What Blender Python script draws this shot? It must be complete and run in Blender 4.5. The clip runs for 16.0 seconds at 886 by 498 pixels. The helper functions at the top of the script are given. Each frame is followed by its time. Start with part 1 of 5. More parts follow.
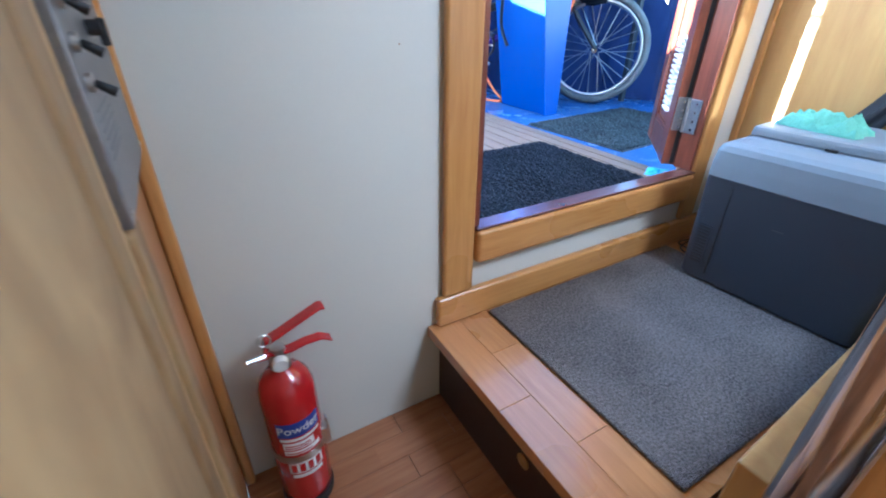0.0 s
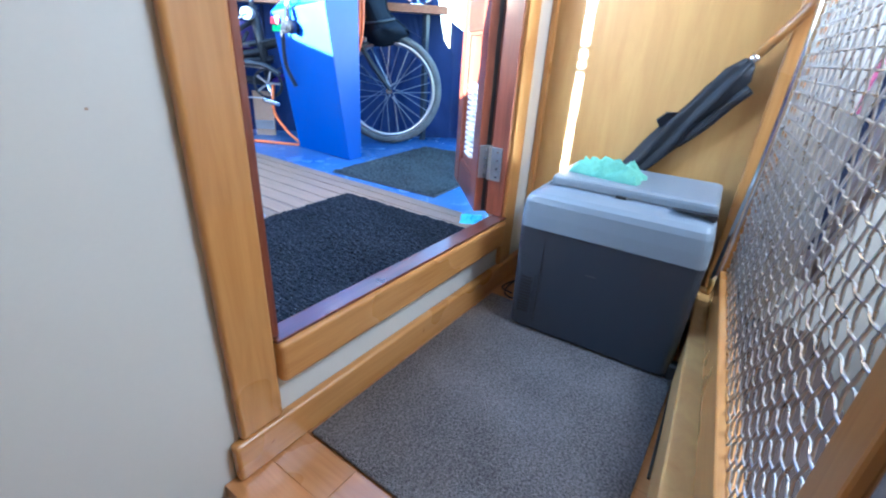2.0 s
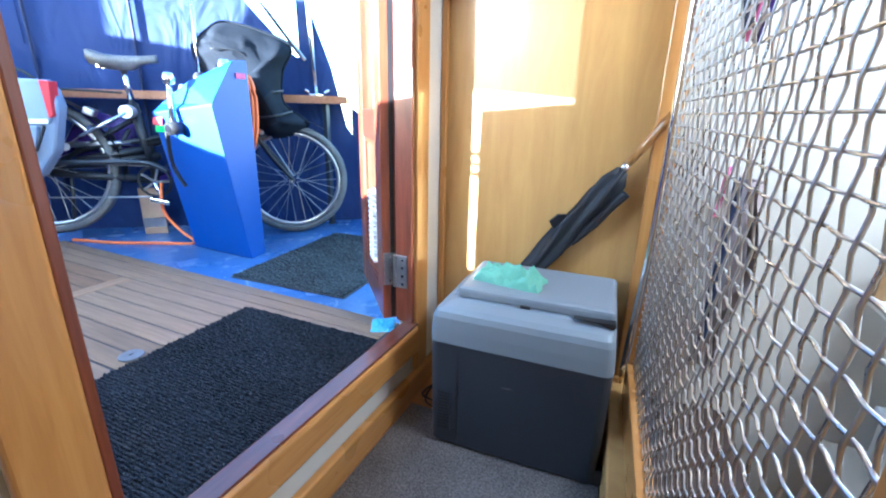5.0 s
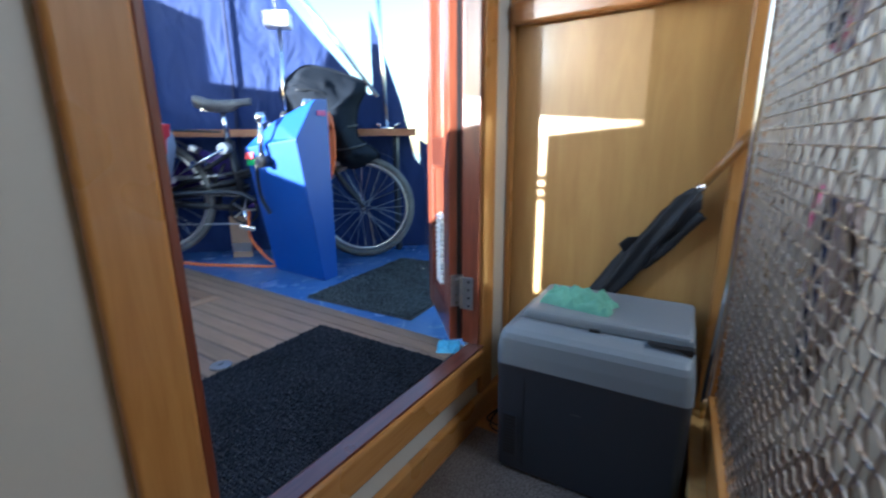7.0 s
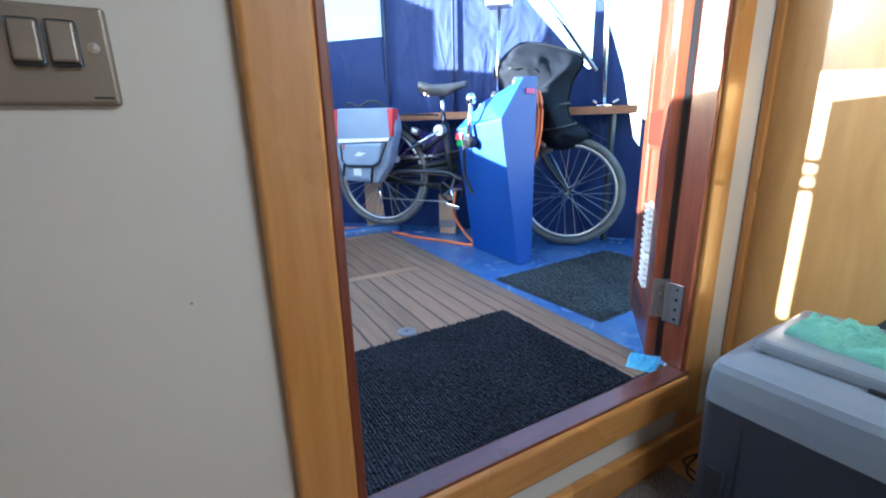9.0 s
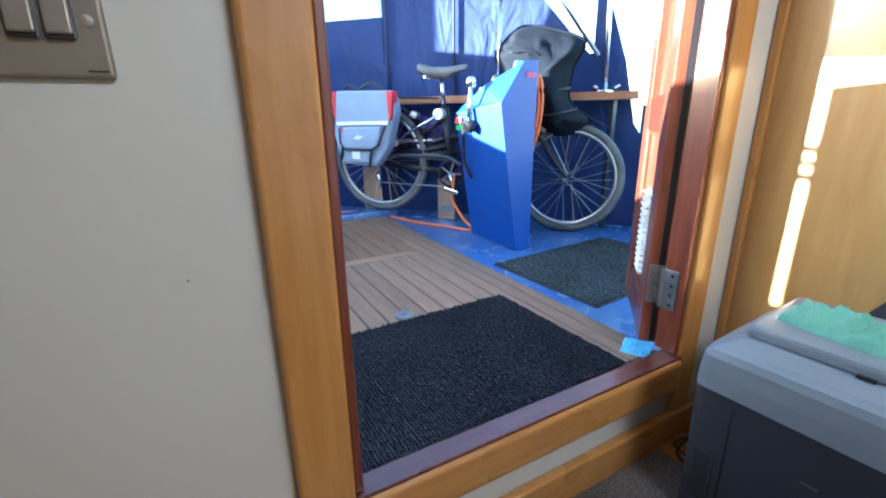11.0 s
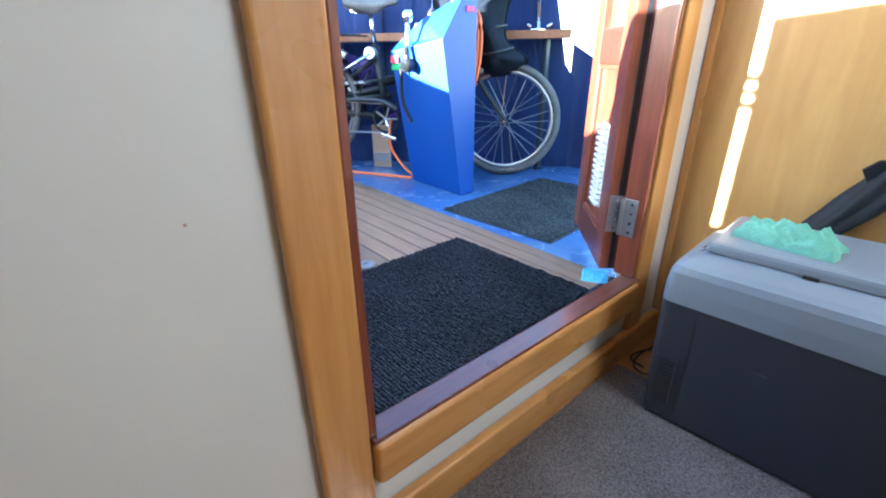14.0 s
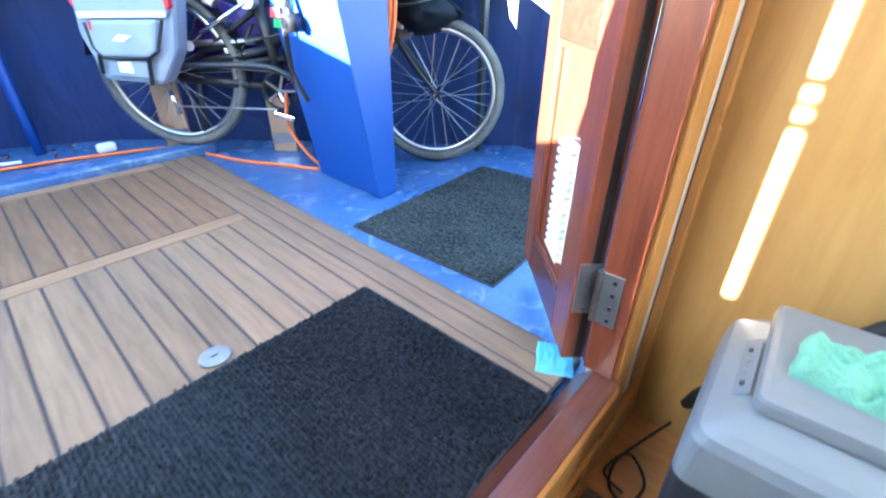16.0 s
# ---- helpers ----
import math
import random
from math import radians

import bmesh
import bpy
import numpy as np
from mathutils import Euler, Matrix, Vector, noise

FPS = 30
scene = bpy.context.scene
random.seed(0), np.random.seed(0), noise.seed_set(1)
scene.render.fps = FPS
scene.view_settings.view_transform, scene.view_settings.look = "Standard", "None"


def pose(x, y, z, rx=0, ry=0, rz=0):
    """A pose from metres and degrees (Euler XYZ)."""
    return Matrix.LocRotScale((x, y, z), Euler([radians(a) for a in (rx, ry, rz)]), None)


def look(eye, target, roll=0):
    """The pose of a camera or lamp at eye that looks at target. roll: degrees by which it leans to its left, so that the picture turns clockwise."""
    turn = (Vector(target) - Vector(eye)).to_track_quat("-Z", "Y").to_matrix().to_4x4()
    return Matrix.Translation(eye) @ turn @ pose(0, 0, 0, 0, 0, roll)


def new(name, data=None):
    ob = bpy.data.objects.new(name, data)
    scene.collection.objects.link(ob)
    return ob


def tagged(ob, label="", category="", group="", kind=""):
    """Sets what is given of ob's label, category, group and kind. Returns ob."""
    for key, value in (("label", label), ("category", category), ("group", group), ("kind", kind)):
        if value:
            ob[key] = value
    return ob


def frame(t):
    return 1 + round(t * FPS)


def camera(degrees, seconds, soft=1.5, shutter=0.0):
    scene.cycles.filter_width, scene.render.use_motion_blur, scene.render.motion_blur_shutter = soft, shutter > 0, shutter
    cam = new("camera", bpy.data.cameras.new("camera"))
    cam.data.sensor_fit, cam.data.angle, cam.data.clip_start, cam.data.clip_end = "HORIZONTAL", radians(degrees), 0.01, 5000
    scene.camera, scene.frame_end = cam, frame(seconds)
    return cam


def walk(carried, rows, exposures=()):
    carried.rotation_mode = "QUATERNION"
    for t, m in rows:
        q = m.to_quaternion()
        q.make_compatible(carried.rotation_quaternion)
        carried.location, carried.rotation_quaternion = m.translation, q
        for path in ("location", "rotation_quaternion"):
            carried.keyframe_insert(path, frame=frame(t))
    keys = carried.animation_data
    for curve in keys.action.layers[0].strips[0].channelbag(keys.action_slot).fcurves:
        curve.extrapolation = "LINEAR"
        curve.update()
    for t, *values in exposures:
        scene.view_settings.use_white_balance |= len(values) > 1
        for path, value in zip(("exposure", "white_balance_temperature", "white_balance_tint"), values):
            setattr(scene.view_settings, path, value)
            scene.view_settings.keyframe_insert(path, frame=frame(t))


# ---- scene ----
cam = camera(91.1, 16.0, soft=2.0, shutter=0.5)
PATH = [
    (0, (-0.519, -0.745, 1.007), (0.36, 0.762, 0.029), 0.5),
    (0.5, (-0.427, -0.748, 1.002), (0.42, 0.764, 0.004), 0.6),
    (1, (-0.386, -0.719, 1.003), (0.459, 0.805, 0.021), 0.9),
    (1.5, (-0.365, -0.6, 0.995), (0.906, 0.636, 0.072), 4.5),
    (2, (-0.339, -0.576, 1.028), (1.157, 0.451, 0.188), 3.4),
    (2.5, (-0.331, -0.587, 1.032), (1.191, 0.415, 0.207), 0.2),
    (3, (-0.32, -0.58, 1.03), (1.266, 0.33, 0.221), 0.8),
    (3.5, (-0.305, -0.576, 1.038), (1.324, 0.279, 0.253), 1.1),
    (4, (-0.284, -0.568, 1.041), (1.363, 0.216, 0.219), 2.9),
    (4.5, (-0.261, -0.549, 1.088), (1.453, 0.215, 0.395), 3.8),
    (4.7, (-0.22, -0.558, 1.161), (1.51, 0.208, 0.511), 2.4),
    (6.8, (-0.258, -0.577, 1.176), (1.414, 0.413, 0.703), -1.8),
    (7, (-0.254, -0.569, 1.156), (1.373, 0.492, 0.678), -0.5),
    (7.5, (-0.206, -0.549, 1.129), (1.151, 0.802, 0.549), 0.2),
    (8, (-0.169, -0.539, 1.133), (0.876, 1.091, 0.632), -2.5),
    (8.5, (-0.142, -0.536, 1.134), (0.806, 1.15, 0.626), -1.8),
    (11, (-0.141, -0.541, 1.128), (0.794, 1.126, 0.538), -0.7),
    (11.5, (-0.14, -0.541, 1.13), (0.798, 1.124, 0.54), -0.8),
    (12, (-0.138, -0.539, 1.128), (0.803, 1.124, 0.535), -1.2),
    (12.5, (-0.149, -0.528, 1.128), (0.833, 1.103, 0.514), -1.0),
    (13, (-0.189, -0.492, 1.13), (0.875, 1.097, 0.544), -4.1),
    (13.5, (-0.222, -0.47, 1.095), (0.964, 0.966, 0.366), -1.5),
    (14, (-0.234, -0.456, 1.094), (0.95, 0.945, 0.298), -0.6),
    (14.5, (-0.139, -0.403, 1.058), (1.109, 0.932, 0.246), 1.3),
    (15, (0.018, -0.293, 1.077), (1.239, 0.979, 0.134), -3.8),
    (15.5, (0.1, -0.223, 1.128), (1.307, 0.984, 0.087), -1.1),
    (16, (0.203, -0.15, 1.149), (1.474, 1.021, 0.143), 0.2),
]
walk(cam, [(t, look(eye, target, roll)) for t, eye, target, roll in PATH], exposures=[(t, 4.62 + e, k - 170, 6) for t, e, k in ((0, 0.12, 4700), (1.5, 0.11, 4750), (3.4, 0.07, 4760), (4.0, 0.0, 4800), (4.3, 0.03, 4850), (4.7, -0.02, 4950), (7.0, -1.48, 5200), (8.0, -1.05, 5290), (8.5, -0.82, 5290), (11.0, -0.64, 5290), (12.5, -0.55, 5280), (13.5, -0.33, 5280), (14.5, -0.12, 5190), (15.0, -0.06, 5240), (15.5, 0.15, 5370), (16.0, 0.2, 5470))])

# ---- light ----
world = bpy.data.worlds.new("world")
scene.world = world
world.use_nodes = True
wn = world.node_tree.nodes
sky = wn.new("ShaderNodeTexSky")
sky.sky_type = "NISHITA"
sky.sun_disc = False
SUN_TO = Vector((0.905, -0.389, -0.178)).normalized()
sky.sun_elevation = math.asin(-SUN_TO.z)
sky.sun_rotation = math.atan2(-SUN_TO.x, -SUN_TO.y)
sky.air_density, sky.dust_density = 1.0, 0.6
wn["Background"].inputs["Strength"].default_value = 0.085
world.node_tree.links.new(sky.outputs[0], wn["Background"].inputs["Color"])
sun = new("sun", bpy.data.lights.new("sun", "SUN"))
sun.data.energy, sun.data.angle, sun.data.color = 5.0, radians(0.45), (1.0, 0.93, 0.82)
sun.matrix_world = look((0, 0, 5), Vector((0, 0, 5)) + SUN_TO)


def area(name, eye, target, size_x, size_y, watts, colour):
    lamp = new(name, bpy.data.lights.new(name, "AREA"))
    lamp.data.shape, lamp.data.size, lamp.data.size_y = "RECTANGLE", size_x, size_y
    lamp.data.energy, lamp.data.color = watts, colour
    lamp.matrix_world = look(eye, target)
    return lamp


# added fill lamps: one behind the camera, one over the store
area("cabin_fill_light", (-0.3, -3.35, 1.5), (-0.2, 0.0, 0.9), 0.9, 0.7, 0.03, (1.0, 0.98, 0.95))
area("store_fill_light", (0.55, -1.3, 2.03), (0.55, -1.2, 0.4), 0.6, 0.5, 2.1, (1.0, 0.98, 0.95))


# ---- materials ----
def mat(name, colour, rough=0.5, metal=0.0, vary=0.12, scale=6.0, fine=90.0, bump=0.15, spec=0.5, coat=0.0, tint=None, depth=0.002):
    m = bpy.data.materials.new(name)
    m.use_nodes = True
    n, l = m.node_tree.nodes, m.node_tree.links
    b = n["Principled BSDF"]
    co = n.new("ShaderNodeTexCoord")
    big = n.new("ShaderNodeTexNoise")
    big.inputs["Scale"].default_value, big.inputs["Detail"].default_value = scale, 5
    small = n.new("ShaderNodeTexNoise")
    small.inputs["Scale"].default_value, small.inputs["Detail"].default_value = fine, 3
    for t in (big, small):
        l.new(co.outputs["Object"], t.inputs["Vector"])
    ramp = n.new("ShaderNodeValToRGB")
    c = Vector(colour)
    d = Vector(tint) if tint else c * (1 - 2 * vary)
    ramp.color_ramp.elements[0].position, ramp.color_ramp.elements[1].position = 0.3, 0.7
    ramp.color_ramp.elements[0].color = (*d, 1)
    ramp.color_ramp.elements[1].color = (*[min(1, x * (1 + vary)) for x in c], 1)
    mix = n.new("ShaderNodeMath")
    mix.operation = "MULTIPLY_ADD"
    mix.inputs[1].default_value = 0.35
    l.new(small.outputs["Fac"], mix.inputs[0])
    half = n.new("ShaderNodeMath")
    half.operation = "MULTIPLY"
    half.inputs[1].default_value = 0.65
    l.new(big.outputs["Fac"], half.inputs[0])
    l.new(half.outputs[0], mix.inputs[2])
    l.new(mix.outputs[0], ramp.inputs["Fac"])
    l.new(ramp.outputs["Color"], b.inputs["Base Color"])
    b.inputs["Metallic"].default_value = metal
    b.inputs["Specular IOR Level"].default_value = spec
    b.inputs["Coat Weight"].default_value = coat
    b.inputs["Coat Roughness"].default_value = 0.15
    rr = n.new("ShaderNodeMapRange")
    rr.inputs["To Min"].default_value, rr.inputs["To Max"].default_value = max(0.02, rough - 0.08), min(1, rough + 0.1)
    l.new(big.outputs["Fac"], rr.inputs["Value"])
    l.new(rr.outputs[0], b.inputs["Roughness"])
    if bump:
        bp = n.new("ShaderNodeBump")
        bp.inputs["Strength"].default_value, bp.inputs["Distance"].default_value = bump, depth
        l.new(small.outputs["Fac"], bp.inputs["Height"])
        l.new(bp.outputs[0], b.inputs["Normal"])
    return m


def wood(name, light, dark, axis="z", rough=0.35, coat=0.3, stretch=14.0, grain=5.0, piece=0.15, bump=0.08):
    """Varnished wood with the grain along axis, each piece a little different."""
    m = bpy.data.materials.new(name)
    m.use_nodes = True
    n, l = m.node_tree.nodes, m.node_tree.links
    b = n["Principled BSDF"]
    co, mp = n.new("ShaderNodeTexCoord"), n.new("ShaderNodeMapping")
    s = [stretch] * 3
    s["xyz".index(axis)] = 1.0
    mp.inputs["Scale"].default_value = s
    info = n.new("ShaderNodeObjectInfo")
    shift = n.new("ShaderNodeVectorMath")
    shift.operation = "MULTIPLY_ADD"
    shift.inputs[1].default_value = (7.3, 5.1, 9.7)
    l.new(info.outputs["Random"], shift.inputs[0])
    l.new(co.outputs["Object"], shift.inputs[2])
    l.new(shift.outputs[0], mp.inputs["Vector"])
    g = n.new("ShaderNodeTexNoise")
    g.inputs["Scale"].default_value, g.inputs["Detail"].default_value, g.inputs["Distortion"].default_value = grain, 8, 0.6
    g.inputs["Roughness"].default_value = 0.62
    l.new(mp.outputs[0], g.inputs["Vector"])
    big = n.new("ShaderNodeTexNoise")
    big.inputs["Scale"].default_value, big.inputs["Detail"].default_value = 3.0, 3
    l.new(shift.outputs[0], big.inputs["Vector"])
    ramp = n.new("ShaderNodeValToRGB")
    ramp.color_ramp.elements[0].position, ramp.color_ramp.elements[1].position = 0.32, 0.68
    ramp.color_ramp.elements[0].color, ramp.color_ramp.elements[1].color = (*dark, 1), (*light, 1)
    l.new(g.outputs["Fac"], ramp.inputs["Fac"])
    hue = n.new("ShaderNodeHueSaturation")
    val = n.new("ShaderNodeMapRange")
    val.inputs["To Min"].default_value, val.inputs["To Max"].default_value = 1 - piece, 1 + piece
    addr = n.new("ShaderNodeMath")
    addr.operation = "MULTIPLY_ADD"
    addr.inputs[1].default_value = 0.5
    l.new(info.outputs["Random"], addr.inputs[0])
    hb = n.new("ShaderNodeMath")
    hb.operation = "MULTIPLY"
    hb.inputs[1].default_value = 0.5
    l.new(big.outputs["Fac"], hb.inputs[0])
    l.new(hb.outputs[0], addr.inputs[2])
    l.new(addr.outputs[0], val.inputs["Value"])
    l.new(val.outputs[0], hue.inputs["Value"])
    l.new(ramp.outputs["Color"], hue.inputs["Color"])
    l.new(hue.outputs["Color"], b.inputs["Base Color"])
    rr = n.new("ShaderNodeMapRange")
    rr.inputs["To Min"].default_value, rr.inputs["To Max"].default_value = max(0.05, rough - 0.1), rough + 0.12
    l.new(big.outputs["Fac"], rr.inputs["Value"])
    l.new(rr.outputs[0], b.inputs["Roughness"])
    b.inputs["Coat Weight"].default_value, b.inputs["Coat Roughness"].default_value = coat, 0.12
    bp = n.new("ShaderNodeBump")
    bp.inputs["Strength"].default_value, bp.inputs["Distance"].default_value = bump, 0.002
    l.new(g.outputs["Fac"], bp.inputs["Height"])
    l.new(bp.outputs[0], b.inputs["Normal"])
    return m


def pile(name, dark, light, scale=260.0, depth=0.006, rough=0.95):
    """Looped carpet or mat: fine mottled fibres with deep relief."""
    m = bpy.data.materials.new(name)
    m.use_nodes = True
    n, l = m.node_tree.nodes, m.node_tree.links
    b = n["Principled BSDF"]
    co = n.new("ShaderNodeTexCoord")
    v = n.new("ShaderNodeTexVoronoi")
    v.inputs["Scale"].default_value = scale
    w = n.new("ShaderNodeTexNoise")
    w.inputs["Scale"].default_value, w.inputs["Detail"].default_value = scale * 0.6, 4
    big = n.new("ShaderNodeTexNoise")
    big.inputs["Scale"].default_value, big.inputs["Detail"].default_value = 5.0, 4
    for t in (v, w, big):
        l.new(co.outputs["Object"], t.inputs["Vector"])
    ramp = n.new("ShaderNodeValToRGB")
    ramp.color_ramp.elements[0].position, ramp.color_ramp.elements[1].position = 0.35, 0.7
    ramp.color_ramp.elements[0].color, ramp.color_ramp.elements[1].color = (*dark, 1), (*light, 1)
    a = n.new("ShaderNodeMath")
    a.operation = "MULTIPLY_ADD"
    a.inputs[1].default_value = 0.3
    l.new(big.outputs["Fac"], a.inputs[0])
    c = n.new("ShaderNodeMath")
    c.operation = "MULTIPLY"
    c.inputs[1].default_value = 0.7
    l.new(w.outputs["Fac"], c.inputs[0])
    l.new(c.outputs[0], a.inputs[2])
    l.new(a.outputs[0], ramp.inputs["Fac"])
    l.new(ramp.outputs["Color"], b.inputs["Base Color"])
    b.inputs["Roughness"].default_value = rough
    b.inputs["Specular IOR Level"].default_value = 0.2
    bp = n.new("ShaderNodeBump")
    bp.inputs["Strength"].default_value, bp.inputs["Distance"].default_value = 1.0, depth
    l.new(v.outputs["Distance"], bp.inputs["Height"])
    l.new(bp.outputs[0], b.inputs["Normal"])
    return m


def glass(name, colour=(0.95, 0.97, 1.0), rough=0.02):
    m = bpy.data.materials.new(name)
    m.use_nodes = True
    b = m.node_tree.nodes["Principled BSDF"]
    b.inputs["Base Color"].default_value = (*colour, 1)
    b.inputs["Transmission Weight"].default_value = 1.0
    b.inputs["Roughness"].default_value, b.inputs["IOR"].default_value = rough, 1.1
    return m


OAK_Z = wood("oak_upright", (0.50, 0.25, 0.068), (0.40, 0.18, 0.044), "z", rough=0.28, coat=0.45)
OAK_X = wood("oak_level", (0.50, 0.25, 0.068), (0.40, 0.18, 0.044), "x", rough=0.28, coat=0.45)
OAK_Y = wood("oak_step", (0.47, 0.225, 0.075), (0.36, 0.155, 0.048), "y", rough=0.28, coat=0.4, piece=0.2)
PLY = wood("golden_plywood", (0.56, 0.345, 0.115), (0.46, 0.26, 0.08), "z", rough=0.4, coat=0.25, stretch=7.0, grain=3.0, piece=0.05)
PLY_RED = wood("reddish_plywood", (0.46, 0.22, 0.075), (0.36, 0.155, 0.05), "z", rough=0.4, coat=0.2, stretch=8.0, piece=0.05)
PLY_PALE = wood("pale_plywood", (0.36, 0.235, 0.10), (0.205, 0.118, 0.045), "z", rough=0.6, coat=0.0, stretch=3.0, grain=5.0, piece=0.05)
FLOOR_WOOD = wood("floor_wood", (0.36, 0.155, 0.06), (0.25, 0.095, 0.033), "x", rough=0.3, coat=0.3, piece=0.22)
MAHOGANY = wood("mahogany", (0.20, 0.052, 0.022), (0.11, 0.026, 0.011), "z", rough=0.34, coat=0.6, piece=0.08)
MAHOGANY_X = wood("mahogany_level", (0.12, 0.032, 0.017), (0.06, 0.015, 0.008), "x", rough=0.3, coat=0.5, piece=0.05, bump=0.15)
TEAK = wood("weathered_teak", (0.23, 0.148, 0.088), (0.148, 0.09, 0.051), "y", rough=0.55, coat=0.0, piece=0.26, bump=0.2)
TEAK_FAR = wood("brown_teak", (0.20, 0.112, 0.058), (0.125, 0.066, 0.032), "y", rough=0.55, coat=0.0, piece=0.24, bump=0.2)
TEAK_X = wood("weathered_teak_cross", (0.28, 0.17, 0.095), (0.19, 0.11, 0.058), "x", rough=0.6, coat=0.0, piece=0.12, bump=0.2)
RAIL_WOOD = wood("rail_wood", (0.36, 0.16, 0.07), (0.24, 0.09, 0.04), "x", rough=0.4, coat=0.2)
CAULK = mat("black_caulk", (0.022, 0.024, 0.034), 0.7)
CREAM = mat("cream_laminate", (0.575, 0.553, 0.488), 0.5, vary=0.015, scale=2.0, fine=160, bump=0.05)
CEIL = mat("ceiling_white", (0.75, 0.73, 0.68), 0.6, vary=0.03)
DARK_BROWN = mat("dark_brown_paint", (0.035, 0.018, 0.013), 0.45, vary=0.2)
CARPET = pile("grey_brown_carpet", (0.088, 0.076, 0.07), (0.31, 0.275, 0.252), 330, 0.006)
MAT_BLACK = pile("charcoal_doormat", (0.003, 0.0036, 0.006), (0.043, 0.051, 0.070), 170, 0.012)
MAT_GREEN = pile("grey_green_doormat", (0.014, 0.019, 0.02), (0.085, 0.10, 0.105), 150, 0.007)
BLUE = mat("blue_deck_paint", (0.032, 0.082, 0.23), 0.24, vary=0.2, scale=5, fine=70, bump=0.15, tint=(0.08, 0.15, 0.31))
dn, dl = BLUE.node_tree.nodes, BLUE.node_tree.links
scuff, scuff_r, scuff_x = dn.new("ShaderNodeTexNoise"), dn.new("ShaderNodeValToRGB"), dn.new("ShaderNodeMix")
scuff.inputs["Scale"].default_value, scuff.inputs["Detail"].default_value, scuff.inputs["Distortion"].default_value = 7.0, 9.0, 2.0
scuff.inputs["Roughness"].default_value = 0.7
scuff_r.color_ramp.elements[0].position, scuff_r.color_ramp.elements[1].position = 0.54, 0.72
scuff_x.data_type = "RGBA"
dl.new(dn["Texture Coordinate"].outputs["Object"], scuff.inputs["Vector"])
dl.new(scuff.outputs["Fac"], scuff_r.inputs["Fac"])
dl.new(scuff_r.outputs["Color"], scuff_x.inputs[0])
dl.new(dn["Color Ramp"].outputs["Color"], scuff_x.inputs[6])
scuff_x.inputs[7].default_value = (0.22, 0.30, 0.42, 1)
dl.new(scuff_x.outputs[2], dn["Principled BSDF"].inputs["Base Color"])
BLUE_GLOSS = mat("blue_gloss_paint", (0.007, 0.052, 0.275), 0.5, vary=0.06, scale=3, fine=30, bump=0.03, coat=0.1, spec=0.5)
CANVAS = mat("navy_canvas", (0.0075, 0.023, 0.108), 0.8, vary=0.15, scale=3, fine=420, bump=0.3)
cn, cl2 = CANVAS.node_tree.nodes, CANVAS.node_tree.links
fold, fold_b = cn.new("ShaderNodeTexNoise"), cn.new("ShaderNodeBump")
fold_m = cn.new("ShaderNodeMapping")
fold_c = cn.new("ShaderNodeTexCoord")
fold_m.inputs["Scale"].default_value = (1.0, 1.0, 0.45)
fold.inputs["Scale"].default_value, fold.inputs["Detail"].default_value, fold.inputs["Distortion"].default_value = 6.0, 2.0, 1.2
fold_b.inputs["Strength"].default_value, fold_b.inputs["Distance"].default_value = 0.55, 0.05
cl2.new(fold_c.outputs["Object"], fold_m.inputs["Vector"])
cl2.new(fold_m.outputs[0], fold.inputs["Vector"])
cl2.new(fold.outputs["Fac"], fold_b.inputs["Height"])
cl2.new(cn["Bump"].outputs[0], fold_b.inputs["Normal"])
cl2.new(fold_b.outputs[0], cn["Principled BSDF"].inputs["Normal"])
CANVAS_DARK = mat("dark_canvas_seam", (0.006, 0.012, 0.05), 0.8, vary=0.1)
GREY_DARK = mat("charcoal_plastic", (0.027, 0.032, 0.041), 0.42, vary=0.05, fine=500, bump=0.12)
GREY_LIGHT = mat("light_grey_plastic", (0.195, 0.217, 0.24), 0.42, vary=0.03, fine=500, bump=0.1)
BLACK = mat("black_plastic", (0.012, 0.012, 0.013), 0.45, vary=0.1)
RUBBER = mat("tyre_rubber", (0.10, 0.098, 0.094), 0.8, vary=0.2, tint=(0.055, 0.052, 0.05))
TYRE = mat("dusty_tyre", (0.125, 0.122, 0.114), 0.8, vary=0.3, scale=10, tint=(0.06, 0.058, 0.055))
CHROME = mat("chrome", (0.75, 0.75, 0.76), 0.12, 1.0, vary=0.03, bump=0)
STEEL = mat("brushed_steel", (0.55, 0.53, 0.50), 0.32, 1.0, vary=0.06, scale=10, fine=300, bump=0.05)
WIRE = mat("galvanised_wire", (0.55, 0.56, 0.58), 0.28, 1.0, vary=0.1, scale=30, bump=0)
PLATE = mat("grey_metal_sheet", (0.30, 0.30, 0.31), 0.38, 0.8, vary=0.15, scale=8, fine=120)
SWITCH_STEEL = mat("dull_brushed_steel", (0.27, 0.235, 0.19), 0.42, 0.6, vary=0.05, scale=10, fine=300, bump=0.05)
RED = mat("red_enamel", (0.42, 0.009, 0.011), 0.2, vary=0.04, bump=0.02, coat=0.5)
WHITE = mat("white_print", (0.78, 0.78, 0.76), 0.5, vary=0.03, bump=0)
LABEL_BLUE = mat("label_blue", (0.02, 0.05, 0.30), 0.4, vary=0.03, bump=0)
BRASS = mat("brass", (0.55, 0.40, 0.16), 0.3, 1.0, vary=0.05, bump=0)
TOWEL = mat("mint_towel", (0.22, 0.49, 0.35), 0.95, vary=0.1, scale=12, fine=300, bump=0.8, depth=0.004)
CLOTH = mat("light_blue_cloth", (0.13, 0.42, 0.62), 0.9, vary=0.15, scale=30, fine=200, bump=0.6)
ORANGE = mat("orange_cable", (0.72, 0.16, 0.03), 0.5, vary=0.08)
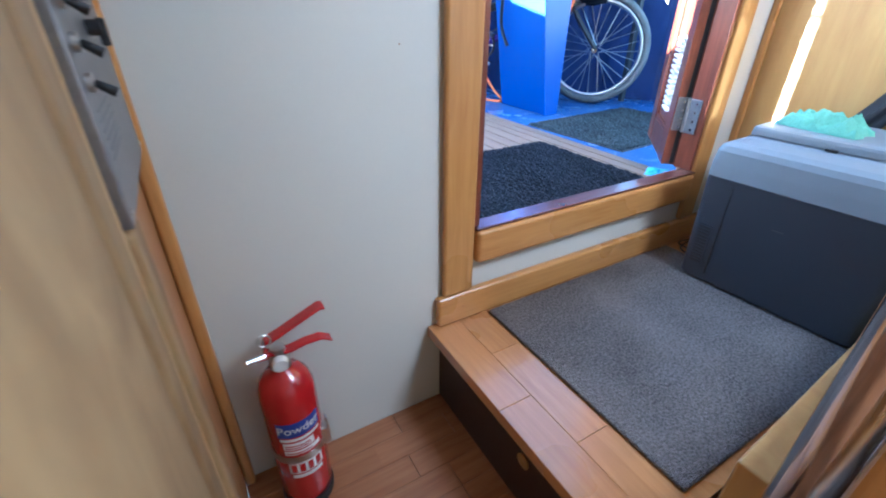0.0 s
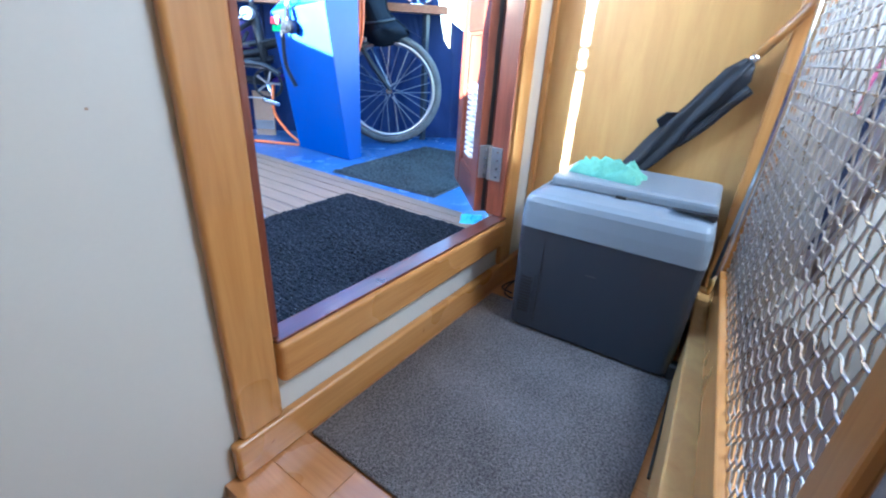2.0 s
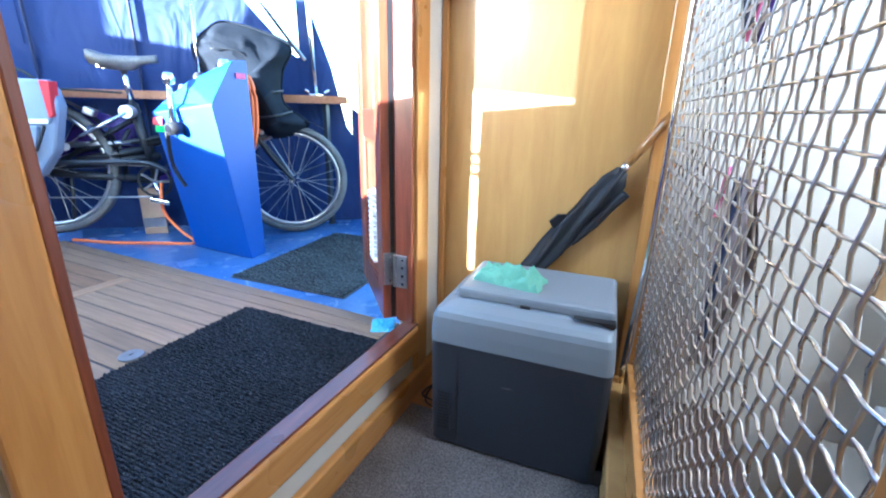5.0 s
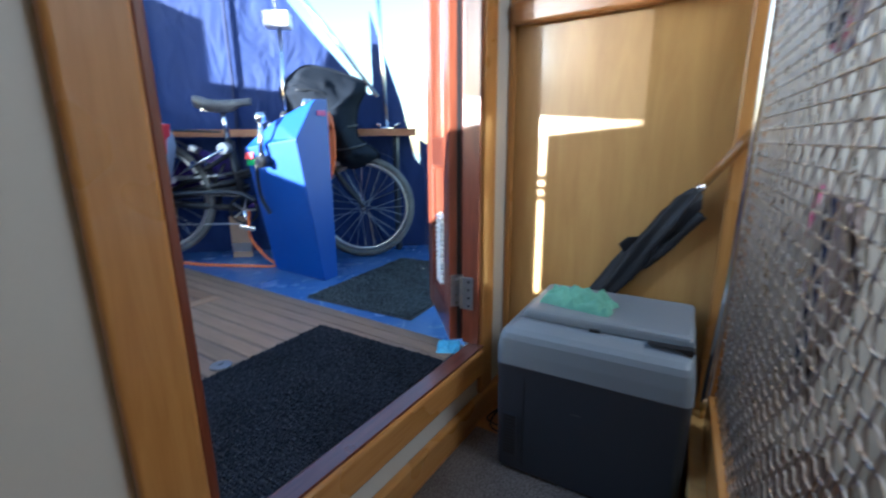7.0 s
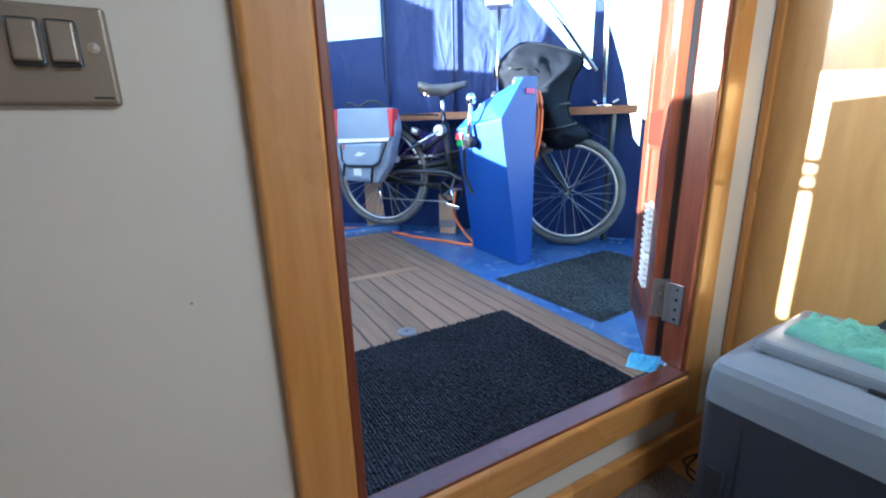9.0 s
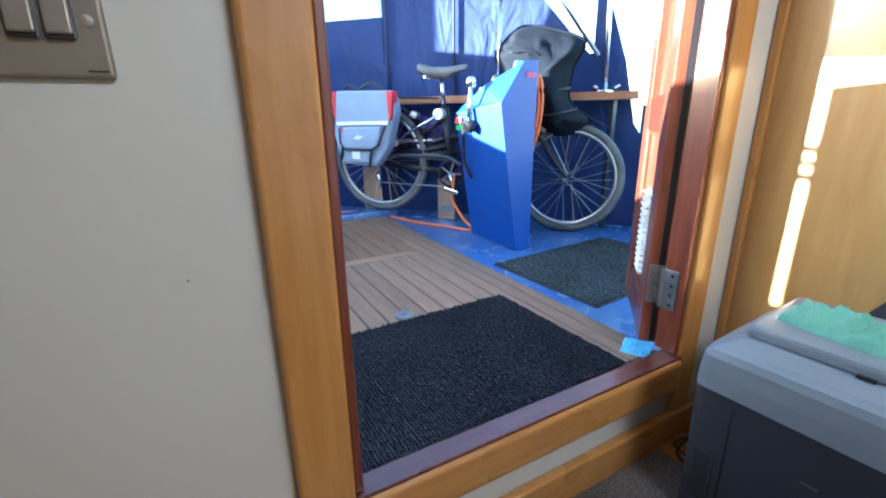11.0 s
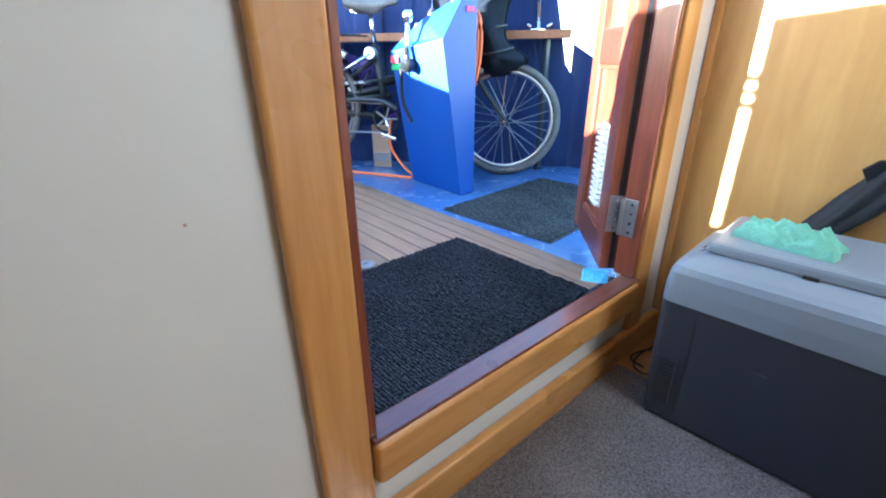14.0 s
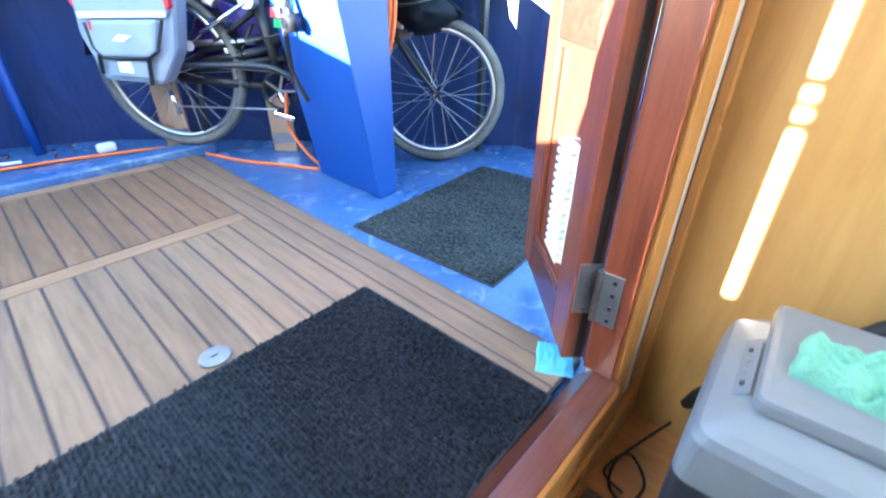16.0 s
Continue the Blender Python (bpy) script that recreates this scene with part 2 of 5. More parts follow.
BAG = mat("grey_blue_nylon", (0.26, 0.32, 0.41), 0.75, vary=0.08, scale=9, fine=400, bump=0.3)
TARP = mat("black_tarpaulin", (0.010, 0.013, 0.019), 0.85, vary=0.2, scale=6, fine=80, bump=0.4, spec=0.15)
UMBRELLA = mat("black_umbrella_cloth", (0.012, 0.014, 0.02), 0.6, vary=0.2, scale=20, fine=300, bump=0.3)
PURPLE = mat("purple_enamel", (0.05, 0.025, 0.16), 0.25, vary=0.05, coat=0.4)
CARD = mat("cardboard", (0.38, 0.25, 0.16), 0.85, vary=0.1)
REFLECT_RED = mat("red_fabric", (0.55, 0.03, 0.04), 0.6, vary=0.05)
GREEN = mat("green_sticker", (0.03, 0.35, 0.08), 0.4, vary=0.03)
PINK = mat("pink_fabric", (0.55, 0.12, 0.25), 0.8)
MAUVE = mat("mauve_cloth", (0.33, 0.27, 0.26), 0.9, vary=0.12, scale=8, fine=260, bump=0.4)
NAVY = mat("navy_cloth", (0.02, 0.028, 0.07), 0.9, vary=0.15, fine=300, bump=0.4)
CLEAR = glass("clear_glass")
VINYL = bpy.data.materials.new("clouded_vinyl")
VINYL.use_nodes = True
vn = VINYL.node_tree.nodes
tr = vn.new("ShaderNodeBsdfTranslucent")
tr.inputs["Color"].default_value = (0.85, 0.85, 0.83, 1)
clear = vn.new("ShaderNodeBsdfTransparent")
clear.inputs["Color"].default_value = (0.95, 0.96, 0.97, 1)
vmix = vn.new("ShaderNodeMixShader")
vmix.inputs["Fac"].default_value = 0.18
VINYL.node_tree.links.new(tr.outputs[0], vmix.inputs[1])
VINYL.node_tree.links.new(clear.outputs[0], vmix.inputs[2])
VINYL.node_tree.links.new(vmix.outputs[0], vn["Material Output"].inputs["Surface"])


# ---- mesh helpers ----
def thing(name, base, label, category, group="", kind=""):
    ob = new(name)
    ob.empty_display_size = 0.05
    ob.location = base
    return tagged(ob, label, category, group, kind)


def origin_of(ob):
    while ob.parent:
        ob = ob.parent
    return ob.location.copy()


def part(name, bm, material, parent=None, label="", smooth=False):
    """One mesh object; under a thing its vertices are taken from world places."""
    me = bpy.data.meshes.new(name)
    if parent is not None:
        bmesh.ops.translate(bm, vec=-origin_of(parent), verts=bm.verts)
    bmesh.ops.recalc_face_normals(bm, faces=bm.faces)
    bm.to_mesh(me)
    bm.free()
    if smooth:
        for p in me.polygons:
            p.use_smooth = True
    me.materials.append(material)
    ob = new(name, me)
    if parent is not None:
        ob.parent = parent
    return tagged(ob, label)


def solo(name, bm, material, label, category, group="", kind="", smooth=False):
    return tagged(part(name, bm, material, None, "", smooth), label, category, group, kind)


def obox(bm, m, sx, sy, sz, bevel=0.0, seg=2):
    r = bmesh.ops.create_cube(bm, size=1.0, matrix=m @ Matrix.Diagonal((sx, sy, sz, 1)))
    if bevel:
        es = {e for v in r["verts"] for e in v.link_edges}
        bmesh.ops.bevel(bm, geom=list(es), offset=bevel, segments=seg, profile=0.5, affect="EDGES")
    return bm


def box(bm, x0, x1, y0, y1, z0, z1, bevel=0.0, seg=2):
    return obox(bm, Matrix.Translation(((x0 + x1) / 2, (y0 + y1) / 2, (z0 + z1) / 2)), x1 - x0, y1 - y0, z1 - z0, bevel, seg)


def B(x0, x1, y0, y1, z0, z1, bevel=0.0, seg=2):
    return box(bmesh.new(), x0, x1, y0, y1, z0, z1, bevel, seg)


def rod(bm, p, q, r, n=12, r2=None):
    p, q = Vector(p), Vector(q)
    d = q - p
    m = Matrix.Translation((p + q) / 2) @ d.to_track_quat("Z", "Y").to_matrix().to_4x4()
    bmesh.ops.create_cone(bm, cap_ends=True, segments=n, radius1=r, radius2=r if r2 is None else r2, depth=d.length, matrix=m)
    return bm


def R(p, q, r, n=12, r2=None):
    return rod(bmesh.new(), p, q, r, n, r2)


def spline(pts, steps=6):
    """Points along a smooth line through pts."""
    pts = [Vector(p) for p in pts]
    out = []
    for i in range(len(pts) - 1):
        a, b, c, d = pts[max(i - 1, 0)], pts[i], pts[i + 1], pts[min(i + 2, len(pts) - 1)]
        for k in range(steps):
            t = k / steps
            out.append(0.5 * (2 * b + (c - a) * t + (2 * a - 5 * b + 4 * c - d) * t * t + (3 * b - a - 3 * c + d) * t ** 3))
    return out + [pts[-1]]


def tube(bm, pts, r, n=8, closed=False):
    pts = [Vector(p) for p in pts]
    rings, k = [], len(pts)
    up = Vector((0.13, 0.21, 0.97))
    for i, p in enumerate(pts):
        a = pts[(i - 1) % k] if closed or i else p
        b = pts[(i + 1) % k] if closed or i < k - 1 else p
        d = (b - a).normalized()
        u = d.cross(up)
        if u.length < 0.05:
            u = d.cross(Vector((1, 0, 0)))
        u.normalize()
        v = d.cross(u)
        rr = r[i] if isinstance(r, (list, tuple)) else r
        rings.append([bm.verts.new(p + rr * (math.cos(t) * u + math.sin(t) * v)) for t in (2 * math.pi * j / n for j in range(n))])
    for i in range(k if closed else k - 1):
        a, b = rings[i], rings[(i + 1) % k]
        for j in range(n):
            bm.faces.new((a[j], a[(j + 1) % n], b[(j + 1) % n], b[j]))
    if not closed:
        bm.faces.new(rings[0])
        bm.faces.new(rings[-1])
    return bm


def lathe(bm, profile, m, n=28):
    """Turn (radius, height) points round the z axis of m."""
    rings = []
    for r, z in profile:
        rings.append([bm.verts.new(m @ Vector((max(r, 1e-4) * math.cos(2 * math.pi * j / n), max(r, 1e-4) * math.sin(2 * math.pi * j / n), z))) for j in range(n)])
    for a, b in zip(rings, rings[1:]):
        for j in range(n):
            bm.faces.new((a[j], a[(j + 1) % n], b[(j + 1) % n], b[j]))
    bm.faces.new(rings[0])
    bm.faces.new(rings[-1])
    return bm


def prism(bm, poly, m, depth, bevel=0.0):
    """A flat outline in the x, y of m, given thickness along z."""
    lo = [bm.verts.new(m @ Vector((x, y, 0))) for x, y in poly]
    hi = [bm.verts.new(m @ Vector((x, y, depth))) for x, y in poly]
    k = len(poly)
    fs = [bm.faces.new(lo[::-1]), bm.faces.new(hi)]
    for i in range(k):
        fs.append(bm.faces.new((lo[i], lo[(i + 1) % k], hi[(i + 1) % k], hi[i])))
    if bevel:
        es = {e for f in fs for e in f.edges}
        bmesh.ops.bevel(bm, geom=list(es), offset=bevel, segments=2, profile=0.5, affect="EDGES")
    return bm


def upright(p, heading):
    """Local x along the heading (degrees), y up, z square to both: for outlines that stand on edge."""
    return Matrix.Translation(p) @ pose(0, 0, 0, 90, 0, heading)


# ---- cabin: structure ----
DECK, LAND, LOW = 0.495, 0.305, 0.05


def setting(name, bm, material, label, smooth=False):
    return solo(name, bm, material, label, "setting", kind="structure", smooth=smooth)


setting("wall_bulkhead_1", B(-1.7, -0.004, 0.014, 0.056, LOW - 0.06, 2.05), CREAM, "cream laminate bulkhead wall beside the doorway")
setting("wall_bulkhead_2", B(-0.004, 0.826, 0.014, 0.07, LOW - 0.06, 0.488), CREAM, "cream laminate strip of bulkhead under the door sill")
setting("wall_bulkhead_3", B(0.826, 1.0145, 0.014, 0.056, LOW - 0.06, 2.05), CREAM, "narrow cream bulkhead strip beside the doorway")
setting("wall_bulkhead_4", B(-0.004, 0.826, 0.014, 0.07, 1.86, 2.05), CREAM, "cream bulkhead over the doorway")
setting("wall_store_side", B(1.015, 1.06, -1.95, -0.6205, LOW, 2.05), CREAM, "cream side wall behind the wire screen")
setting("wall_side", B(1.015, 1.06, -0.62, 0.012, LOW, 2.05), PLY, "golden varnished plywood side wall lit by a streak of sun")
setting("wall_left", B(-0.66, -0.6, -3.5, 0.012, LOW, 2.05), PLY_RED, "reddish varnished plywood partition wall")
setting("wall_back", B(-0.66, 1.06, -3.55, -3.5, LOW, 2.05), CREAM, "plain cream cabin end wall")
setting("wall_store_back", B(0.02, 1.014, -2.0, -1.95, LOW, 2.05), CREAM, "cream wall of the store behind the wire screen")
setting("ceiling", B(-0.66, 1.06, -3.55, 0.012, 2.05, 2.1), CEIL, "white cabin ceiling")
setting("trim_wall_corner", B(-0.6, -0.578, -0.012, 0.013, LOW, 2.05, 0.008, 3), OAK_Z, "rounded brown wooden corner bead")
setting("trim_panel_edge", B(0.999, 1.014, -0.006, 0.013, 0.389, 1.6, 0.004), OAK_Z, "thin wooden corner bead")
# door frame in oak
setting("trim_jamb_1", B(-0.083, 0.0, -0.006, 0.013, 0.3885, 1.95, 0.008, 4), OAK_Z, "varnished oak door jamb with rounded edges", smooth=False)
setting("trim_jamb_2", B(0.824, 0.897, -0.004, 0.013, 0.3885, 1.95, 0.006, 3), OAK_Z, "varnished oak door jamb with rounded edges")
setting("trim_door_sill", B(0.0015, 0.8225, -0.017, 0.013, 0.463, 0.5505, 0.012, 4), OAK_X, "rounded varnished oak rail below the door opening")
setting("baseboard", B(-0.1, 1.013, -0.010, 0.013, LAND, 0.388, 0.008, 3), OAK_X, "varnished oak skirting along the landing")
setting("door_lining_1", B(0.0, 0.014, 0.0, 0.062, 0.558, 1.86, 0.003), MAHOGANY, "dark mahogany lining of the doorway")
setting("trim_lining_stop", B(0.0142, 0.021, 0.026, 0.0615, 0.5585, 1.86, 0.002), MAHOGANY, "dark mahogany door stop in the doorway")
setting("door_lining_2", B(0.810, 0.8235, 0.002, 0.058, 0.558, 1.86, 0.003), MAHOGANY, "dark mahogany door post")
# navy filler: shade of the gap beside the leaf, put in as colour
setting("trim_gap_shade", B(0.8237, 0.8335, 0.0565, 0.0645, 0.558, 1.86, 0.001), NAVY, "dark blue strip painted in for the shaded gap between post and door")
setting("door_sill", prism(bmesh.new(), [(-0.012, 0.551), (0.0135, 0.551), (0.0135, 0.50), (0.072, 0.489), (0.072, 0.512), (0.068, 0.517), (0.036, 0.5575), (-0.012, 0.5575)], Matrix(((0, 0, 1, 0.0), (1, 0, 0, 0), (0, 1, 0, 0), (0, 0, 0, 1))), 0.8235, 0.003), MAHOGANY_X, "glossy worn mahogany door sill")
setting("trim_side_top", B(0.98, 1.0148, -0.6, 0.0, 1.475, 1.535, 0.008, 3), OAK_Y, "moulded wooden rail along the top of the side wall")
setting("trim_side_post", B(0.978, 1.0145, -0.628, -0.570, 0.455, 2.04, 0.004), OAK_Z, "wooden post in the corner by the wire screen")

# lower floor, step and landing
floor = thing("floor", (0, 0, LOW), "reddish-brown wooden strip floor of the cabin", "floor", kind="structure")
part("subfloor", B(-0.6, 1.014, -3.5, 0.0135, LOW - 0.05, LOW - 0.006), DARK_BROWN, floor)
landing = thing("landing", (0, 0, LAND), "raised landing with a wooden step edge at the doorway", "floor", kind="structure")
part("riser", B(-0.085, -0.07, -0.6, 0.013, LOW, LAND - 0.03), DARK_BROWN, landing, "dark brown riser")
part("landing_board", B(0.03, 1.0145, -0.6, 0.013, LAND - 0.035, LAND - 0.002), OAK_Y, landing)
part("finger_hole", lathe(bmesh.new(), [(0.0, 0.0), (0.016, 0.0), (0.018, 0.004), (0.010, 0.005), (0.0, 0.004)], Matrix.Translation((-0.085, -0.34, 0.19)) @ pose(0, 0, 0, 0, -90, 0), 20), BRASS, landing, "round brass fitting")
for col, (x0, x1) in enumerate(((-0.12, -0.0382), (-0.038, 0.044))):
    y = 0.012
    first = 0.16 if col else 0.30
    while y > -0.6:
        y1 = max(y - first, -0.6)
        part("nosing_plank", B(x0, x1, y1 + 0.0006, y, LAND - 0.03, LAND, 0.0012), OAK_Y, landing)
        y, first = y1, 0.27
bm = B(0.046, 0.772, -0.575, -0.016, LAND - 0.001, LAND + 0.009, 0.004)
solo("landing_carpet", bm, CARPET, "grey-brown short pile carpet on the landing", "carpet")

# ledge under the wire screen
LEDGE_TOP, GA = 0.45, 4.95
ledge_m = Matrix.Translation((0.036, -0.618, 0)) @ pose(0, 0, 0, 0, 0, GA * 0.75)
ledge = thing("screen_ledge", (0.05, -0.63, LAND), "varnished wooden kerb carrying the wire screen", "ledge", kind="structure")
bm = obox(bmesh.new(), ledge_m @ Matrix.Translation((0.48, -0.045, (LAND + LEDGE_TOP) / 2)), 0.955, 0.09, LEDGE_TOP - LAND, 0.004)
part("kerb_board", bm, PLY, ledge)
bm = obox(bmesh.new(), ledge_m @ Matrix.Translation((0.48, -0.2, 0.2)), 0.96, 0.2, 0.4)
part("kerb_backing", bm, DARK_BROWN, ledge)

# wire screen
SCREEN_P = Vector((-0.013, -0.687, 0.0))
sd = Vector((math.cos(radians(GA)), math.sin(radians(GA)), 0))
sn = Vector((-sd.y, sd.x, 0))


def on_screen(s, z, off=0.0):
    """A place on the screen: s metres from its near end, height z, off towards the doorway."""
    return SCREEN_P + sd * s + Vector((0, 0, z)) + sn * off


screen = thing("wire_screen", tuple(on_screen(0.44, LEDGE_TOP)), "wooden framed screen of crimped steel wire mesh", "screen")
S0, S1, Z0, Z1 = 0.0, 0.898, 0.555, 1.98


def bar(s0, s1, z0, z1, t=0.026, bevel=0.003):
    c = on_screen((s0 + s1) / 2, (z0 + z1) / 2)
    return obox(bmesh.new(), Matrix.Translation(c) @ pose(0, 0, 0, 0, 0, GA), s1 - s0, t, z1 - z0, bevel)


part("stile", bar(S0 - 0.045, S0, 0.45, 2.04, 0.034), OAK_Z, screen)
part("bottom_rail", bar(S0, S1, 0.455, Z0, 0.034), OAK_X, screen)
part("top_rail", bar(S0, S1, Z1, Z1 + 0.06, 0.034), OAK_X, screen)
PITCH = 0.0235
nz, ns = int((Z1 - Z0) / PITCH), int((S1 - S0) / PITCH)
for k in range(ns):
    pts = [on_screen(S0 + 0.006 + k * PITCH, Z0 + j * PITCH / 2, 0.0017 * (1 if (j // 2 + k) % 2 else -1) * (1 if j % 2 == 0 else 0)) for j in range(nz * 2 + 1)]
    part("upright_wire", tube(bmesh.new(), pts, 0.0016, 5), WIRE, screen, smooth=True)
for j in range(nz):
    z = Z0 + 0.006 + j * PITCH
    pts = [on_screen(S0 + i * PITCH / 2, z, 0.0017 * (-1 if (i // 2 + j) % 2 else 1) * (1 if i % 2 == 0 else 0)) for i in range(ns * 2 + 2)]
    part("level_wire", tube(bmesh.new(), pts, 0.0016, 5), WIRE, screen, smooth=True)

# slim bright edging rod in the far corner
pole = thing("corner_pole", (0.945, -0.587, 0.452), "slim chrome and brass pole standing on the ledge", "pole")
part("shaft", tube(bmesh.new(), spline([(0.945, -0.588, 0.50), (0.945, -0.597, 0.68), (0.945, -0.606, 0.92), (0.945, -0.607, 1.3), (0.945, -0.607, 2.04)]), 0.0105, 16), CHROME, pole, smooth=True)
part("ferrule", R((0.945, -0.587, 0.452), (0.945, -0.588, 0.50), 0.004, 12, 0.0105), BRASS, pole, "brass ferrule", smooth=True)

# wooden screw plugs
for px, pz, ox in ((-0.03, 0.35, "skirting"), (0.42, 0.352, "skirting"), (-0.045, 0.415, "jamb"), (-0.04, 0.98, "jamb")):
    setting("trim_plug", R((px, -0.0102 if ox == "skirting" else -0.0042, pz), (px, -0.0112 if ox == "skirting" else -0.0052, pz), 0.0042, 12), OAK_Y, "small round wooden screw plug")
setting("trim_wall_nick", R((-0.168, 0.0142, 0.948), (-0.168, 0.0132, 0.948), 0.0018, 8), CARD, "small dark nick in the cream wall")

# ---- cockpit: structure ----
setting("ground", B(-60, 60, -60, 60, -0.62, -0.6), mat("grey_water", (0.10, 0.12, 0.12), 0.2, vary=0.2, scale=0.5, fine=6, bump=0.4, depth=0.05), "dull grey-green water round the boat")
setting("cockpit_deck", B(-1.06, 2.3, 0.07, 3.2, 0.40, DECK), BLUE, "blue painted steel cockpit deck, scuffed and worn")
# stern wall of canvas, bent round in flat lengths
STERN = [(2.04, 1.06), (1.85, 1.30), (1.03, 2.30), (0.72, 2.62), (0.25, 2.87), (-1.02, 3.0)]


def wall_length(a, b, z0, z1, t=0.012, off=0.0):
    a, b = Vector((*a, 0)), Vector((*b, 0))
    d = (b - a).normalized()
    nn = Vector((d.y, -d.x, 0))
    return obox(bmesh.new(), Matrix.Translation((a + b) / 2 + Vector((0, 0, (z0 + z1) / 2)) + nn * off) @ pose(0, 0, 0, 0, 0, math.degrees(math.atan2(d.y, d.x))), (b - a).length + 0.004, t, z1 - z0)


def between(a, b, f):
    return tuple(a[i] + (b[i] - a[i]) * f for i in range(2))


canopy = thing("canvas_canopy", (1.0, 2.3, DECK), "navy canvas cockpit canopy with clear vinyl windows", "canopy", kind="structure")
# opaque lengths and the windows between them
part("canvas_panel", prism(bmesh.new(), [(0, DECK), (0.30, DECK), (0.298, 0.99), (0.243, 1.065), (0.171, 1.39), (0.077, 1.66), (0, 1.9)], upright((*STERN[1], 0), math.degrees(math.atan2(STERN[0][1] - STERN[1][1], STERN[0][0] - STERN[1][0]))), 0.012), CANVAS, canopy)
A1, A2 = STERN[1], STERN[2]
part("canvas_panel", wall_length(A1, A2, DECK, 1.44), CANVAS, canopy)
bm = bmesh.new()
hd = math.degrees(math.atan2(A2[1] - A1[1], A2[0] - A1[0]))
L = math.hypot(A2[0] - A1[0], A2[1] - A1[1])
prism(bm, [(0.02, 1.44), (L, 1.44), (L, 2.3), (0.56, 2.3), (0.52, 2.02), (0.33, 1.78), (0.08, 1.50)], upright((*A1, 0), hd), 0.012)
part("canvas_panel", bm, CANVAS, canopy)
part("canvas_panel", wall_length(A2, STERN[3], DECK, 1.72), CANVAS, canopy)
part("canvas_panel", wall_length(STERN[3], STERN[4], DECK, 1.70), CANVAS, canopy)
part("canvas_panel", wall_length(STERN[4], STERN[5], DECK, 1.70), CANVAS, canopy)
for i, z in ((2, 1.72), (3, 1.70), (4, 1.70)):
    part("seam_tape", wall_length(STERN[i], STERN[i + 1], z - 0.13, z - 0.10, 0.005, 0.012), CANVAS_DARK, canopy)
    part("vinyl_window", wall_length(STERN[i], STERN[i + 1], z + 0.004, 2.28, 0.002), VINYL, canopy)
for f in (0.62, 0.97):
    p = between(A1, A2, f)
    part("seam_tape", B(p[0] - 0.022, p[0] - 0.012, p[1] - 0.02, p[1] - 0.005, 0.7, 2.28), CANVAS_DARK, canopy)
part("starboard_screen", prism(bmesh.new(), [(0.09, DECK), (1.10, DECK), (1.10, 1.17), (0.75, 0.98), (0.09, 0.72)], Matrix(((0, 0, 1, 2.045), (1, 0, 0, 0), (0, 1, 0, 0), (0, 0, 0, 1))), 0.01), CANVAS, canopy)
# unseen port screen added to shape the sun: canvas, barred slit, clouded vinyl above
SIDE = Matrix(((0, 0, 1, -1.022), (1, 0, 0, 0), (0, 1, 0, 0), (0, 0, 0, 1)))
part("unseen_sun_screen", prism(bmesh.new(), [(0.075, DECK), (0.766, DECK), (0.766, 1.575), (0.515, 1.597), (0.075, 1.61)], SIDE, 0.01), CANVAS, canopy)
part("unseen_sun_screen", prism(bmesh.new(), [(0.786, DECK), (3.0, DECK), (3.0, 1.95), (2.72, 1.95), (2.64, 2.28), (2.45, 2.28), (2.37, 1.62), (2.2, 1.44), (1.75, 1.34), (1.25, 1.27), (1.03, 1.315), (0.91, 1.535), (0.845, 1.556), (0.786, 1.565)], SIDE, 0.01), CANVAS, canopy)
part("unseen_sun_screen", prism(bmesh.new(), [(0.7662, DECK), (0.7858, DECK), (0.7858, 1.085), (0.7662, 1.085)], SIDE, 0.01), CANVAS, canopy)
part("unseen_sun_diffuser", prism(bmesh.new(), [(0.075, 1.613), (0.505, 1.601), (0.845, 1.63), (0.845, 2.28), (0.075, 2.28)], SIDE, 0.002), VINYL, canopy, "unseen clouded vinyl sheet added to soften the sun")
# bars across the slit, added to break up the sun streak
for z0, z1 in ((1.378, 1.396), (1.409, 1.424), (1.438, 1.456)):
    part("sun_slit_bar", B(-1.0115, -1.0075, 0.755, 0.797, z0, z1, 0.001), CANVAS_DARK, canopy)


def tube_thing(name, pts, r, material, label, category, group=""):
    return solo(name, tube(bmesh.new(), pts, r, 10), material, label, category, group, smooth=True)


tube_thing("canopy_tube", [(1.875, 1.215, 1.235), (1.86, 1.225, 1.6), (1.845, 1.24, 2.3)], 0.013, CHROME, "upright polished canopy support tube", "tube", "canopy tubes")
tube_thing("canopy_tube", [(1.83, 1.245, 1.42), (1.70, 1.40, 1.70), (1.52, 1.62, 2.05)], 0.014, CHROME, "slanting polished canopy support tube", "tube", "canopy tubes")
tube_thing("canopy_tube", [(0.385, 2.60, DECK), (0.386, 2.66, 0.75), (0.395, 2.68, 1.0), (0.40, 2.69, 1.3)], 0.023, BLUE_GLOSS, "bent blue painted tube at the stern", "tube")
solo("tie_cord", tube(bmesh.new(), spline([(0.44, 2.655, 1.03), (0.40, 2.645, 1.06), (0.36, 2.65, 1.05), (0.33, 2.64, 0.98), (0.35, 2.645, 0.86)]), 0.006, 6), WHITE, "white cord tied round the blue tube", "cord", smooth=True)
